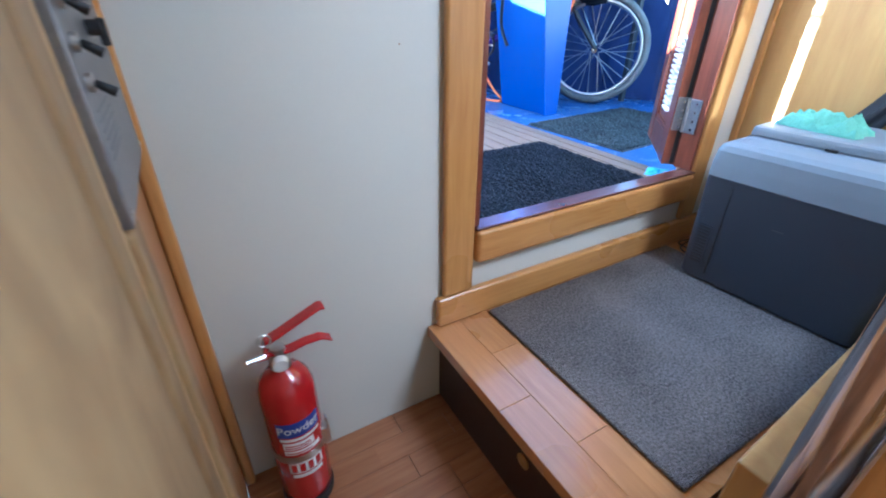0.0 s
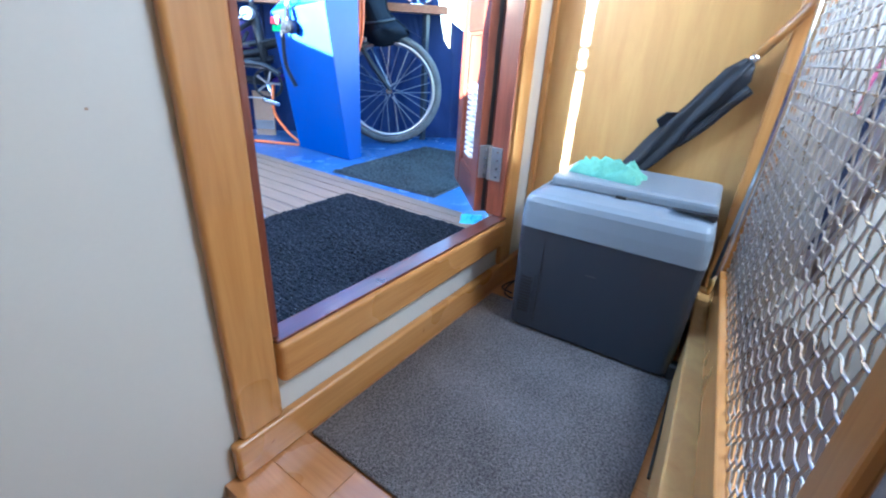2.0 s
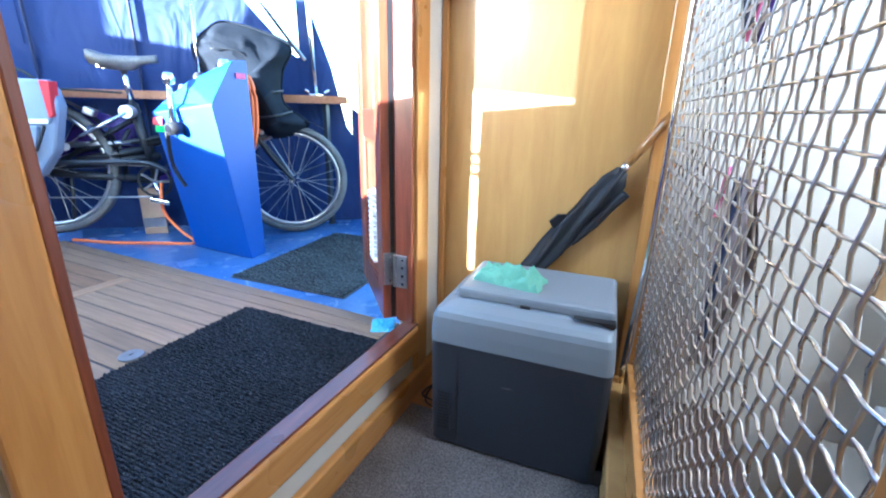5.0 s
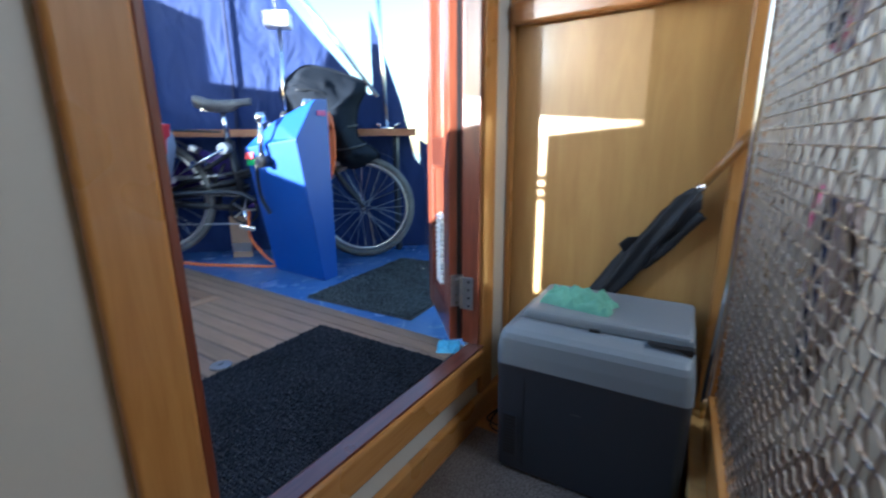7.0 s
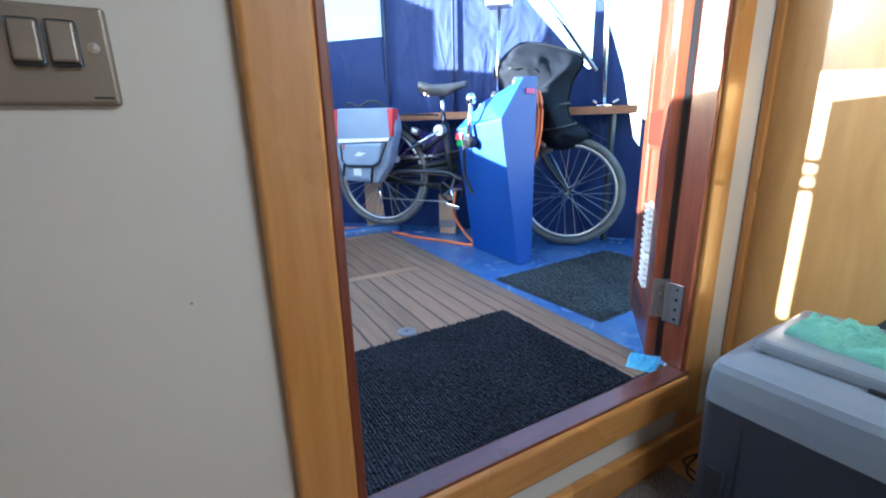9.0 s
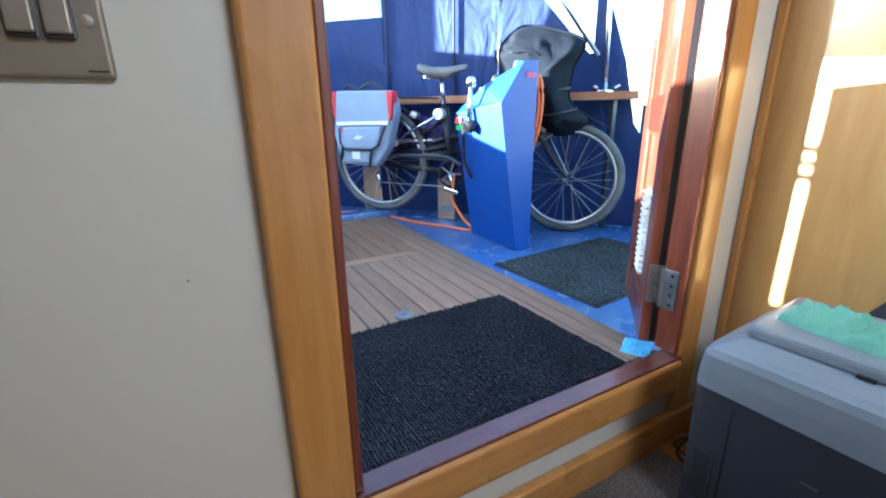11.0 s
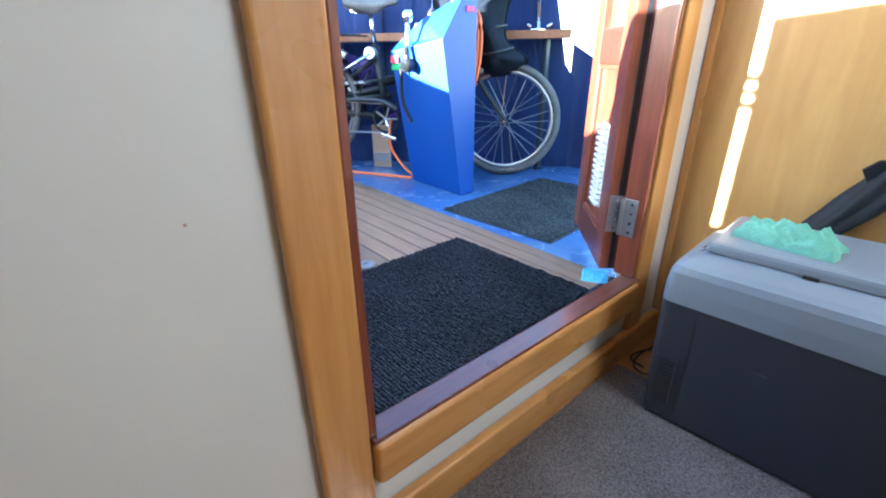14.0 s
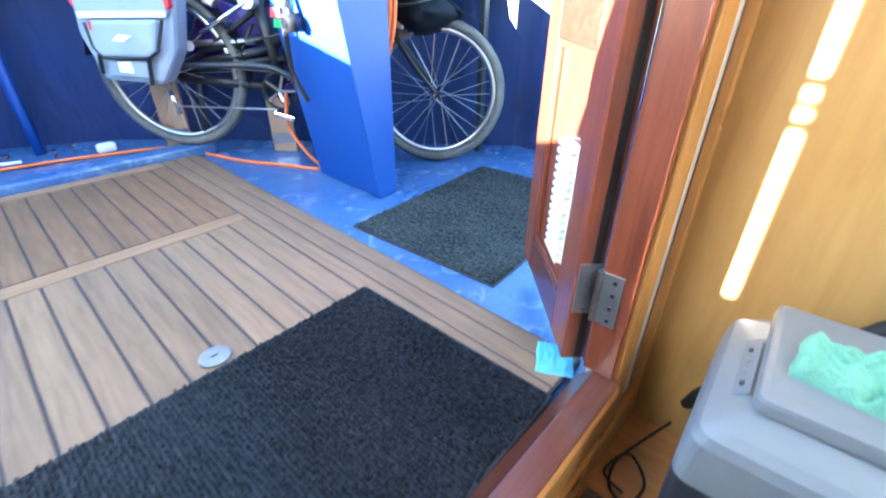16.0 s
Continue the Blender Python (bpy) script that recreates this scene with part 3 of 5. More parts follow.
# capping rail along the stern
rail = thing("stern_rail", (1.5, 1.7, 1.2), "varnished wooden capping rail round the stern", "rail")
inner = [(1.93, 1.05), (1.79, 1.22), (0.97, 2.22), (0.68, 2.52), (0.22, 2.77), (-0.95, 2.9)]
for a, b in zip(inner, inner[1:]):
    part("rail_board", wall_length(a, b, 1.195, 1.235, 0.11), RAIL_WOOD, rail)
part("rail_post", B(1.835, 1.865, 1.12, 1.15, DECK, 1.196, 0.004), GREY_DARK, rail, "dark steel post")
bracket = thing("tube_bracket", (1.87, 1.2, 1.235), "bright metal tube socket with wing screws on the rail", "bracket")
part("foot", B(1.84, 1.90, 1.185, 1.245, 1.2355, 1.247, 0.004), CHROME, bracket)
part("wing_screw", R((1.905, 1.185, 1.255), (1.925, 1.165, 1.27), 0.009, 10), CHROME, bracket)
part("wing_screw", R((1.845, 1.245, 1.255), (1.83, 1.26, 1.268), 0.009, 10), CHROME, bracket)

# low kerb behind the teak, with cleats and fittings
setting("deck_kerb", B(-1.0, 0.97, 2.03, 2.13, DECK - 0.002, DECK + 0.05, 0.012, 3), BLUE, "low blue painted steel kerb behind the teak")

# teak deck panels
teak = thing("teak_deck", (0.4, 1.1, DECK), "weathered teak strip deck panels with black caulking", "deck", kind="structure")
TZ = DECK + 0.016
part("caulking_bed", B(-0.62, 0.876, 0.085, 2.025, DECK + 0.0005, TZ - 0.003), CAULK, teak)
mesh_cache = {}


def plank(x0, x1, y0, y1, material):
    size = (round(x1 - x0, 3), round(y1 - y0, 3), material.name)
    if size not in mesh_cache:
        me = bpy.data.meshes.new("plank")
        bm = box(bmesh.new(), 0, x1 - x0, 0, y1 - y0, 0, 0.012, 0.0015, 1)
        bm.to_mesh(me)
        bm.free()
        me.materials.append(material)
        mesh_cache[size] = me
    ob = new("plank", mesh_cache[size])
    ob.parent = teak
    ob.location = Vector((x0, y0, TZ - 0.012)) - teak.location
    return ob


GAP = 0.0058
STEP = 0.0678
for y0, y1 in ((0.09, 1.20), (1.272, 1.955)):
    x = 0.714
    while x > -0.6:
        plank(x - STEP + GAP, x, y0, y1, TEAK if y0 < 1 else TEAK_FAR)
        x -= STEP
for x0, x1 in ((0.720, 0.770), (0.773, 0.822), (0.825, 0.874)):
    plank(x0, x1 - 0.002, 0.09, 2.02, TEAK)
plank(-0.6, 0.714, 1.206, 1.266, TEAK_X)
plank(-0.6, 0.714, 1.961, 1.988, TEAK_X)
plank(-0.6, 0.714, 1.991, 2.02, TEAK_X)
disc = thing("deck_filler_cap", (0.369, 0.632, TZ), "round polished metal filler cap set in the teak deck", "filler cap")
part("cap", lathe(bmesh.new(), [(0.0, 0.001), (0.029, 0.001), (0.031, 0.003), (0.03, 0.006), (0.02, 0.0065), (0.0, 0.0065)], Matrix.Translation((0.369, 0.632, TZ)), 32), PLATE, disc, smooth=False)
part("key_slot", B(0.363, 0.375, 0.6308, 0.6332, TZ + 0.0067, TZ + 0.008), BLACK, disc)


def doormat(name, corner, heading, w, l, z, material, label, ribs):
    """A ribbed mat; corner is its far right corner and the heading runs along its far edge."""
    m = Matrix.Translation((*corner, z)) @ pose(0, 0, 0, 0, 0, heading)
    t = thing(name, (*corner, z), label, "doormat")
    part("backing", obox(bmesh.new(), m @ Matrix.Translation((-w / 2, -l / 2, 0.002)), w, l, 0.004, 0.001, 1), BLACK, t)
    bm = bmesh.new()
    nr = int(w / ribs)
    rng = random.Random(4)
    ny = max(12, int(l / 0.011))
    for i in range(nr):
        x0 = -w + 0.006 + i * (w - 0.012) / nr
        x1 = x0 + (w - 0.012) / nr * 0.72
        prev = None
        for j in range(ny + 1):
            yy = -l + 0.006 + rng.uniform(-0.003, 0.003) * (j in (0, ny)) + j * (l - 0.012) / ny
            jx, jz = rng.uniform(-0.0014, 0.0014), rng.uniform(-0.003, 0.002)
            ring = [bm.verts.new(m @ Vector(v)) for v in ((x0 + jx, yy, 0.0035), (x0 + 0.0012 + jx, yy, 0.0105 + jz), (x1 - 0.0012 + jx, yy, 0.0105 + jz), (x1 + jx, yy, 0.0035))]
            if prev:
                for q in range(3):
                    bm.faces.new((prev[q], prev[q + 1], ring[q + 1], ring[q]))
            else:
                bm.faces.new(ring)
            prev = ring
        bm.faces.new(prev)
    part("pile_ribs", bm, material, t)
    return t


doormat("doormat", (0.735, 0.606), 1.5, 0.765, 0.530, TZ, MAT_BLACK, "charcoal ribbed doormat on the teak by the door sill", 0.0085)
doormat("small_doormat", (1.68, 0.975), 4.0, 0.75, 0.545, DECK + 0.0005, MAT_GREEN, "grey-green ribbed doormat on the blue deck", 0.011)

# ---- steering pedestal ----
ped = thing("steering_pedestal", (1.25, 1.2, DECK), "glossy royal blue steel steering pedestal with slanting facets", "pedestal")
corner = {
    "A": (1.15, 1.43, DECK), "M": (1.142, 1.033, DECK), "R": (1.238, 1.047, DECK), "E": (1.275, 1.26, DECK), "D": (1.30, 1.46, DECK),
    "c1": (1.135, 1.033, 1.322), "c2": (1.022, 1.019, 1.173), "U": (1.044, 1.43, 1.135),
    "tr": (1.243, 1.047, 1.355), "T1": (1.101, 1.25, 1.262), "T0": (1.094, 1.43, 1.172),
    "b1": (1.285, 1.26, 1.32), "b0": (1.31, 1.46, 1.17), "tl": (1.16, 1.037, 1.349),
}
bm = bmesh.new()
v = {k: bm.verts.new(p) for k, p in corner.items()}
for f in (("A", "M", "c2", "U"), ("M", "R", "tr", "tl", "c1", "c2"), ("c2", "c1", "T1"), ("c2", "T1", "T0", "U"), ("c1", "tl", "T1"), ("tl", "tr", "b1"), ("tl", "b1", "T1"), ("T1", "b1", "b0", "T0"), ("R", "E", "b1", "tr"), ("E", "D", "b0", "b1"), ("A", "U", "T0", "b0", "D"), ("A", "D", "E", "R", "M")):
    bm.faces.new([v[k] for k in f])
bmesh.ops.bevel(bm, geom=bm.edges[:], offset=0.005, segments=2, profile=0.5, affect="EDGES")
part("body", bm, BLUE_GLOSS, ped)
part("sticker", obox(bmesh.new(), Matrix.Translation((1.036, 1.385, 1.10)) @ pose(0, 0, 0, 0, 9, 0), 0.003, 0.06, 0.03), REFLECT_RED, ped, "red sticker")
part("sticker", obox(bmesh.new(), Matrix.Translation((1.042, 1.385, 1.068)) @ pose(0, 0, 0, 0, 9, 0), 0.003, 0.06, 0.028), GREEN, ped, "green sticker")
part("sticker", obox(bmesh.new(), Matrix.Translation((1.195, 1.0375, 1.29)) @ pose(0, 0, 0, 0, 0, 7.5), 0.055, 0.003, 0.022), PINK, ped, "pink sticker")
# control lever on the pedestal
lever = part("control_lever", R((1.012, 1.25, 1.08), (1.02, 1.25, 1.255), 0.014, 12, 0.011), CHROME, ped, "chrome control lever", smooth=True)
part("knob", lathe(bmesh.new(), [(0.0, -0.025), (0.02, -0.02), (0.026, 0.0), (0.019, 0.022), (0.0, 0.026)], Matrix.Translation((1.022, 1.25, 1.27)), 16), CHROME, lever, smooth=True)
part("pivot", R((0.99, 1.25, 1.075), (1.06, 1.25, 1.075), 0.028, 16), BLACK, ped, smooth=True)
part("pivot_cap", R((0.985, 1.25, 1.075), (0.9899, 1.25, 1.075), 0.016, 16), CHROME, ped)
part("strap", tube(bmesh.new(), spline([(1.02, 1.31, 1.06), (1.035, 1.33, 0.92), (1.06, 1.30, 0.82)]), 0.009, 6), BLACK, ped, "black hanging strap")

# coil of orange cable hung behind the pedestal
coil = thing("cable_coil", (1.31, 1.2, 1.1), "coil of orange mains cable hung behind the pedestal", "cable")
for i in range(8):
    pts = []
    for j in range(24):
        a = 2 * math.pi * j / 24
        pts.append((1.295 + 0.014 * (i % 3) + 0.015 * math.sin(a), 1.225 - 0.012 * i + 0.07 * math.cos(a) * (1 - 0.04 * i), 1.13 + 0.18 * math.sin(a) * (1 - 0.03 * (i % 4))))
    part("turn", tube(bmesh.new(), pts, 0.0095, 6, closed=True), ORANGE, coil, smooth=True)
bm = bmesh.new()
tube(bm, spline([(1.14, 1.60, 0.80), (1.13, 1.60, 0.66), (1.15, 1.52, 0.56), (1.17, 1.46, DECK + 0.008), (1.08, 1.62, DECK + 0.007), (0.98, 1.82, DECK + 0.007), (0.92, 2.02, DECK + 0.007), (0.84, 2.24, DECK + 0.008), (0.55, 2.36, DECK + 0.008), (0.2, 2.42, DECK + 0.012), (-0.05, 2.46, DECK + 0.01)], 6), 0.0075, 8)
solo("mains_cable", bm, ORANGE, "orange mains cable trailing across the deck", "cable", smooth=True)
bm = bmesh.new()
tube(bm, spline([(0.30, 2.48, DECK + 0.012), (0.15, 2.53, DECK + 0.01), (0.0, 2.5, DECK + 0.009), (-0.2, 2.55, DECK + 0.009)]), 0.008, 8)
solo("white_cable", bm, WHITE, "white cable lying on the deck", "cable", smooth=True)
for x, yy in ((0.50, 2.50), (0.42, 2.44), (0.26, 2.5), (0.16, 2.42)):
    st = thing("deck_bolt", (x, yy, DECK), "small bright bolt standing on the blue deck", "bolt", "deck bolts")
    part("shank", R((x, yy, DECK), (x, yy, DECK + 0.035), 0.006, 8), CHROME, st)
    part("head", R((x, yy, DECK + 0.0352), (x, yy, DECK + 0.048), 0.012, 8), CHROME, st)
fit = thing("deck_fitting", (0.61, 2.42, DECK), "white plastic deck fitting", "fitting")
part("body", B(0.57, 0.65, 2.40, 2.44, DECK, DECK + 0.045, 0.015, 3), WHITE, fit)

# ---- right door leaf, folded open ----
LEAF_H = 43.5
lm = Matrix.Translation((0.832, 0.066, 0)) @ pose(0, 0, 0, 0, 0, LEAF_H)


def leaf_box(a0, a1, b0, b1, z0, z1, bevel=0.003):
    return obox(bmesh.new(), lm @ Matrix.Translation(((a0 + a1) / 2, (b0 + b1) / 2, (z0 + z1) / 2)), a1 - a0, b1 - b0, z1 - z0, bevel)


door = thing("door_leaf", (0.95, 0.18, 0.556), "mahogany door leaf standing open with vent and glazed top", "door")
LT, LW = 0.044, 0.40
part("stile", leaf_box(0.0, 0.085, 0, LT, 0.556, 1.84), MAHOGANY, door)
part("stile", leaf_box(LW - 0.085, LW, 0, LT, 0.556, 1.84), MAHOGANY, door)
part("bottom_rail", leaf_box(0.0852, LW - 0.0852, 0.001, LT - 0.001, 0.556, 0.645), MAHOGANY_X, door)
part("middle_rail", leaf_box(0.0852, LW - 0.0852, 0.001, LT - 0.001, 1.08, 1.17), MAHOGANY_X, door)
part("top_rail", leaf_box(0.0852, LW - 0.0852, 0.001, LT - 0.001, 1.76, 1.84), MAHOGANY_X, door)
part("panel", leaf_box(0.0852, LW - 0.0852, 0.012, LT - 0.012, 0.645, 1.08), MAHOGANY, door)
part("glass_pane", leaf_box(0.0854, LW - 0.0854, 0.018, 0.024, 1.17, 1.76, 0), CLEAR, door).visible_shadow = False
for a0, a1, c0, c1 in ((0.0854, 0.0975, 0.6455, 1.0795), (LW - 0.0975, LW - 0.0854, 0.6455, 1.0795), (0.0977, LW - 0.0977, 0.6455, 0.6575), (0.0977, LW - 0.0977, 1.0675, 1.0795)):
    part("panel_moulding", leaf_box(a0, a1, LT - 0.0122, LT - 0.003, c0, c1, 0.003), MAHOGANY, door)
vent = part("vent", leaf_box(0.101, 0.185, LT - 0.0118, LT - 0.004, 0.70, 0.93, 0.002), WHITE, door, "white louvred vent plate")
for i in range(14):
    part("louvre", leaf_box(0.104, 0.189, LT - 0.0038, LT + 0.008, 0.7035 + i * 0.0163, 0.7115 + i * 0.0163, 0.0015), WHITE, vent)
hinge = part("hinge", R((0.8085, 0.0595, 0.67), (0.8085, 0.0595, 0.766), 0.003, 8), STEEL, door, "stainless steel butt hinge")
HZ0, HZ1 = 0.668, 0.768
part("hinge_leaf", B(0.8065, 0.8098, 0.020, 0.056, HZ0, HZ1, 0.001), PLATE, hinge)
part("hinge_leaf", obox(bmesh.new(), lm @ Matrix.Translation((-0.0025, 0.022, (HZ0 + HZ1) / 2)), 0.004, 0.038, 0.10, 0.001), PLATE, hinge)
# black strip stands in for the shade along the leaf's edge
part("edge_shade", leaf_box(-0.0014, -0.0002, 0.008, 0.0205, 0.56, 1.83, 0), BLACK, door, "black strip painted in for the shade at the hinge edge")
for i in range(5):
    part("knuckle", R((0.8085, 0.0595, HZ0 + 0.02 * i + 0.001), (0.8085, 0.0595, HZ0 + 0.02 * (i + 1) - 0.001), 0.006, 12), STEEL, hinge, smooth=False)
for z in (0.68, 0.705, 0.73, 0.755):
    part("screw", R((0.8066, 0.034, z), (0.8058, 0.034, z), 0.0038, 12), CHROME, hinge)
    p = lm @ Vector((-0.0045, 0.022, z))
    q = lm @ Vector((-0.0056, 0.022, z))
    part("screw", R(p, q, 0.0038, 12), CHROME, hinge)


lh = solo("lining_hinge", R((0.024, 0.064, 0.668), (0.024, 0.064, 0.768), 0.006, 12), STEEL, "stainless steel hinge on the empty side of the doorway", "hinge")
for z in (0.68, 0.705, 0.73, 0.755):
    part("screw", R((0.021, 0.045, z), (0.0225, 0.045, z), 0.0038, 12), CHROME, lh)
part("hinge_leaf", B(0.0206, 0.0222, 0.03, 0.061, 0.668, 0.768), PLATE, lh)


def crumple(name, cx, cy, z, rx, ry, h, material, label, category, seed, heading=0.0, folds=5.0, n=30):
    """A folded cloth: a closed lump with soft random folds."""
    bm = bmesh.new()
    m = Matrix.Translation((cx, cy, z)) @ pose(0, 0, 0, 0, 0, heading)
    rng = Vector((seed * 3.1, seed * 1.7, seed * 5.3))
    top, bot = [], []
    for i in range(n + 1):
        rt, rb = [], []
        for j in range(n + 1):
            u, w = 2 * i / n - 1, 2 * j / n - 1
            edge = max(0.0, 1 - max(abs(u), abs(w)) ** 3) ** 0.5
            wob = 0.10 * noise.noise(Vector((u * 1.6, w * 1.6, 4)) + rng)
            bend = noise.noise(Vector((u * 1.3, w * 1.7, 0)) + rng)
            a = math.sin(folds * (0.6 * u + w) + 5.0 * bend)
            b = noise.noise(Vector((u * 3.2, w * 4.2, 3)) + rng)
            c = abs(noise.noise(Vector((u * 5.5, w * 6.5, 7)) + rng))
            zz = h * edge * (0.5 + 0.32 * a * abs(a) + 0.34 * b + 0.30 * c)
            x, yy = rx * (u + wob), ry * (w + wob)
            rt.append(bm.verts.new(m @ Vector((x, yy, max(0.003 * edge, zz) + 0.001))))
            rb.append(bm.verts.new(m @ Vector((x, yy, 0.0004))))
        top.append(rt)
        bot.append(rb)
    for i in range(n):
        for j in range(n):
            bm.faces.new((top[i][j], top[i + 1][j], top[i + 1][j + 1], top[i][j + 1]))
            bm.faces.new((bot[i][j], bot[i][j + 1], bot[i + 1][j + 1], bot[i + 1][j]))
    for i in range(n):
        bm.faces.new((top[i][0], bot[i][0], bot[i + 1][0], top[i + 1][0]))
        bm.faces.new((top[i][n], top[i + 1][n], bot[i + 1][n], bot[i][n]))
        bm.faces.new((top[0][i], top[0][i + 1], bot[0][i + 1], bot[0][i]))
        bm.faces.new((top[n][i], bot[n][i], bot[n][i + 1], top[n][i + 1]))
    return solo(name, bm, material, label, category, smooth=True)


crumple("door_wedge_cloth", 0.838, 0.125, TZ - 0.001, 0.046, 0.036, 0.009, CLOTH, "crumpled light blue cloth wedged under the open door", "cloth", 2, 30)

# ---- portable fridge ----
FX0, FX1, FY0, FY1, FB = 0.661, 0.962, -0.560, -0.124, LAND + 0.010
fridge = thing("portable_fridge", ((FX0 + FX1) / 2, (FY0 + FY1) / 2, FB), "two-tone grey portable compressor fridge on the landing carpet", "fridge")


def shell(levels, radius=0.022, seg=5):
    """A rounded box lofted through levels of (height, front, back, right and left inset)."""
    bm = bmesh.new()
    rings = []
    for z, f, k, r, l in levels:
        x0, x1, y0, y1 = FX0 + f, FX1 - k, FY0 + r, FY1 - l
        ring = []
        for cx, cy, a0 in ((x1 - radius, y1 - radius, 0), (x0 + radius, y1 - radius, 90), (x0 + radius, y0 + radius, 180), (x1 - radius, y0 + radius, 270)):
            for i in range(seg + 1):
                t = radians(a0 + 90 * i / seg)
                ring.append(bm.verts.new((cx + radius * math.cos(t), cy + radius * math.sin(t), FB + z)))
        rings.append(ring)
    n = len(rings[0])
    for p, q in zip(rings, rings[1:]):
        for j in range(n):
            bm.faces.new((p[j], p[(j + 1) % n], q[(j + 1) % n], q[j]))
    bm.faces.new(rings[0][::-1])
    bm.faces.new(rings[-1])
    return bm


part("lower_body", shell([(0.0, 0.016, 0.016, 0.016, 0.016), (0.004, 0.008, 0.008, 0.008, 0.008), (0.012, 0.005, 0.005, 0.005, 0.005), (0.15, 0.003, 0.003, 0.003, 0.003), (0.304, 0.001, 0.001, 0.001, 0.001)]), GREY_DARK, fridge, "charcoal plastic lower body")
part("upper_body", shell([(0.3055, 0.0, 0.0, 0.0, 0.0), (0.34, 0.0005, 0.001, 0.001, 0.001), (0.372, 0.003, 0.004, 0.004, 0.004), (0.386, 0.008, 0.008, 0.008, 0.010), (0.396, 0.020, 0.012, 0.009, 0.028), (0.408, 0.044, 0.018, 0.012, 0.050), (0.415, 0.066, 0.026, 0.016, 0.064), (0.416, 0.09, 0.04, 0.03, 0.085)]), GREY_LIGHT, fridge, "light grey plastic upper body")
lid = part("lid", shell([(0.4155, 0.054, 0.014, 0.012, 0.050), (0.428, 0.055, 0.014, 0.012, 0.051), (0.434, 0.057, 0.016, 0.015, 0.053), (0.437, 0.064, 0.022, 0.022, 0.06), (0.4378, 0.08, 0.04, 0.04, 0.075)], 0.011), GREY_LIGHT, fridge)
part("latch", B(FX0 + 0.048, FX0 + 0.0565, -0.360, -0.336, FB + 0.412, FB + 0.4175, 0.001), BLACK, lid, "small black latch recess")
# solid black sliver gives the slit below the lid its shade
part("lid_gap_shade", prism(bmesh.new(), [(-0.46, 0.4165), (-0.51, 0.4172), (-0.5475, 0.4195), (-0.5505, 0.414), (-0.546, 0.405), (-0.539, 0.407), (-0.51, 0.4145)], Matrix(((0, 0, 1, FX0 + 0.034), (1, 0, 0, 0), (0, 1, 0, FB), (0, 0, 0, 1))), 0.0205), BLACK, fridge, "black filler painted in for the shade under the lid's corner")
grille = part("vent_grille", B(FX0 - 0.0005, FX0 + 0.006, FY1 - 0.062, FY1 - 0.026, FB + 0.05, FB + 0.17), GREY_DARK, fridge)
for i in range(12):
    part("slot", B(FX0 - 0.0018, FX0, FY1 - 0.059, FY1 - 0.029, FB + 0.056 + i * 0.0095, FB + 0.061 + i * 0.0095), BLACK, grille)
part("seam_line", B(FX0 + 0.0005, FX0 + 0.005, FY1 - 0.078, FY1 - 0.0765, FB + 0.03, FB + 0.285), BLACK, fridge)
part("maker_mark", B(FX0 + 0.0012, FX0 + 0.005, -0.34, -0.315, FB + 0.215, FB + 0.2175), RUBBER, fridge, "small pale printed mark")
cl = part("control_label", obox(bmesh.new(), Matrix.Translation((FX0 + 0.15, FY1 - 0.038, FB + 0.402)) @ pose(0, 0, 0, -40, 0, 0), 0.13, 0.026, 0.003, 0.001), GREY_LIGHT, fridge, "grey control label")
for i, m in enumerate((GREY_DARK, PLATE, PLATE, GREY_DARK)):
    part("button", obox(bmesh.new(), Matrix.Translation((FX0 + 0.108 + i * 0.026, FY1 - 0.0373, FB + 0.4035)) @ pose(0, 0, 0, -40, 0, 0), 0.009, 0.006, 0.0035, 0.001), m, cl)
fridge.rotation_euler = (0, 0, radians(3.5))
crumple("towel", 0.80, -0.290, FB + 0.4375, 0.040, 0.086, 0.046, TOWEL, "crumpled mint green towel on the fridge lid", "towel", 5, -4, 11.0, 56)
bm = bmesh.new()
tube(bm, spline([(0.93, -0.095, 0.42), (0.925, -0.06, LAND + 0.03), (0.86, -0.035, LAND + 0.005), (0.80, -0.05, LAND + 0.005), (0.79, -0.09, LAND + 0.006), (0.85, -0.098, LAND + 0.012), (0.89, -0.05, LAND + 0.015), (0.82, -0.028, LAND + 0.012), (0.80, -0.075, LAND + 0.014)]), 0.003, 7)
solo("fridge_lead", bm, BLACK, "loose black power lead beside the fridge", "cable", smooth=True)
plug = thing("fridge_plug", (0.70, -0.568, LAND + 0.009), "black power plug beside the fridge", "plug")
part("body", B(0.685, 0.715, -0.585, -0.556, LAND + 0.009, LAND + 0.055, 0.006), BLACK, plug)
part("lead", tube(bmesh.new(), spline([(0.69, -0.575, LAND + 0.012), (0.60, -0.582, LAND + 0.013), (0.45, -0.588, LAND + 0.013), (0.36, -0.592, LAND + 0.013)]), 0.003, 6), BLACK, plug)

# ---- umbrella ----
umb = thing("umbrella", (0.955, -0.02, LAND), "closed black umbrella with a wooden handle leaning in the corner", "umbrella")
a, b = Vector((0.976, -0.10, 0.435)), Vector((0.966, -0.605, 1.172))
d = (b - a).normalized()
qm = Matrix.Translation(a) @ d.to_track_quat("Z", "Y").to_matrix().to_4x4()
ln = (b - a).length
bm = bmesh.new()
prof = [(0.006, 0.0), (0.018, 0.05), (0.024, 0.12), (0.028, 0.2), (0.026, 0.27), (0.032, 0.34), (0.025, 0.40), (0.031, 0.46), (0.034, 0.52), (0.025, 0.58), (0.030, 0.64), (0.024, 0.69), (0.013, ln - 0.165)]
nn = 40
rings = []
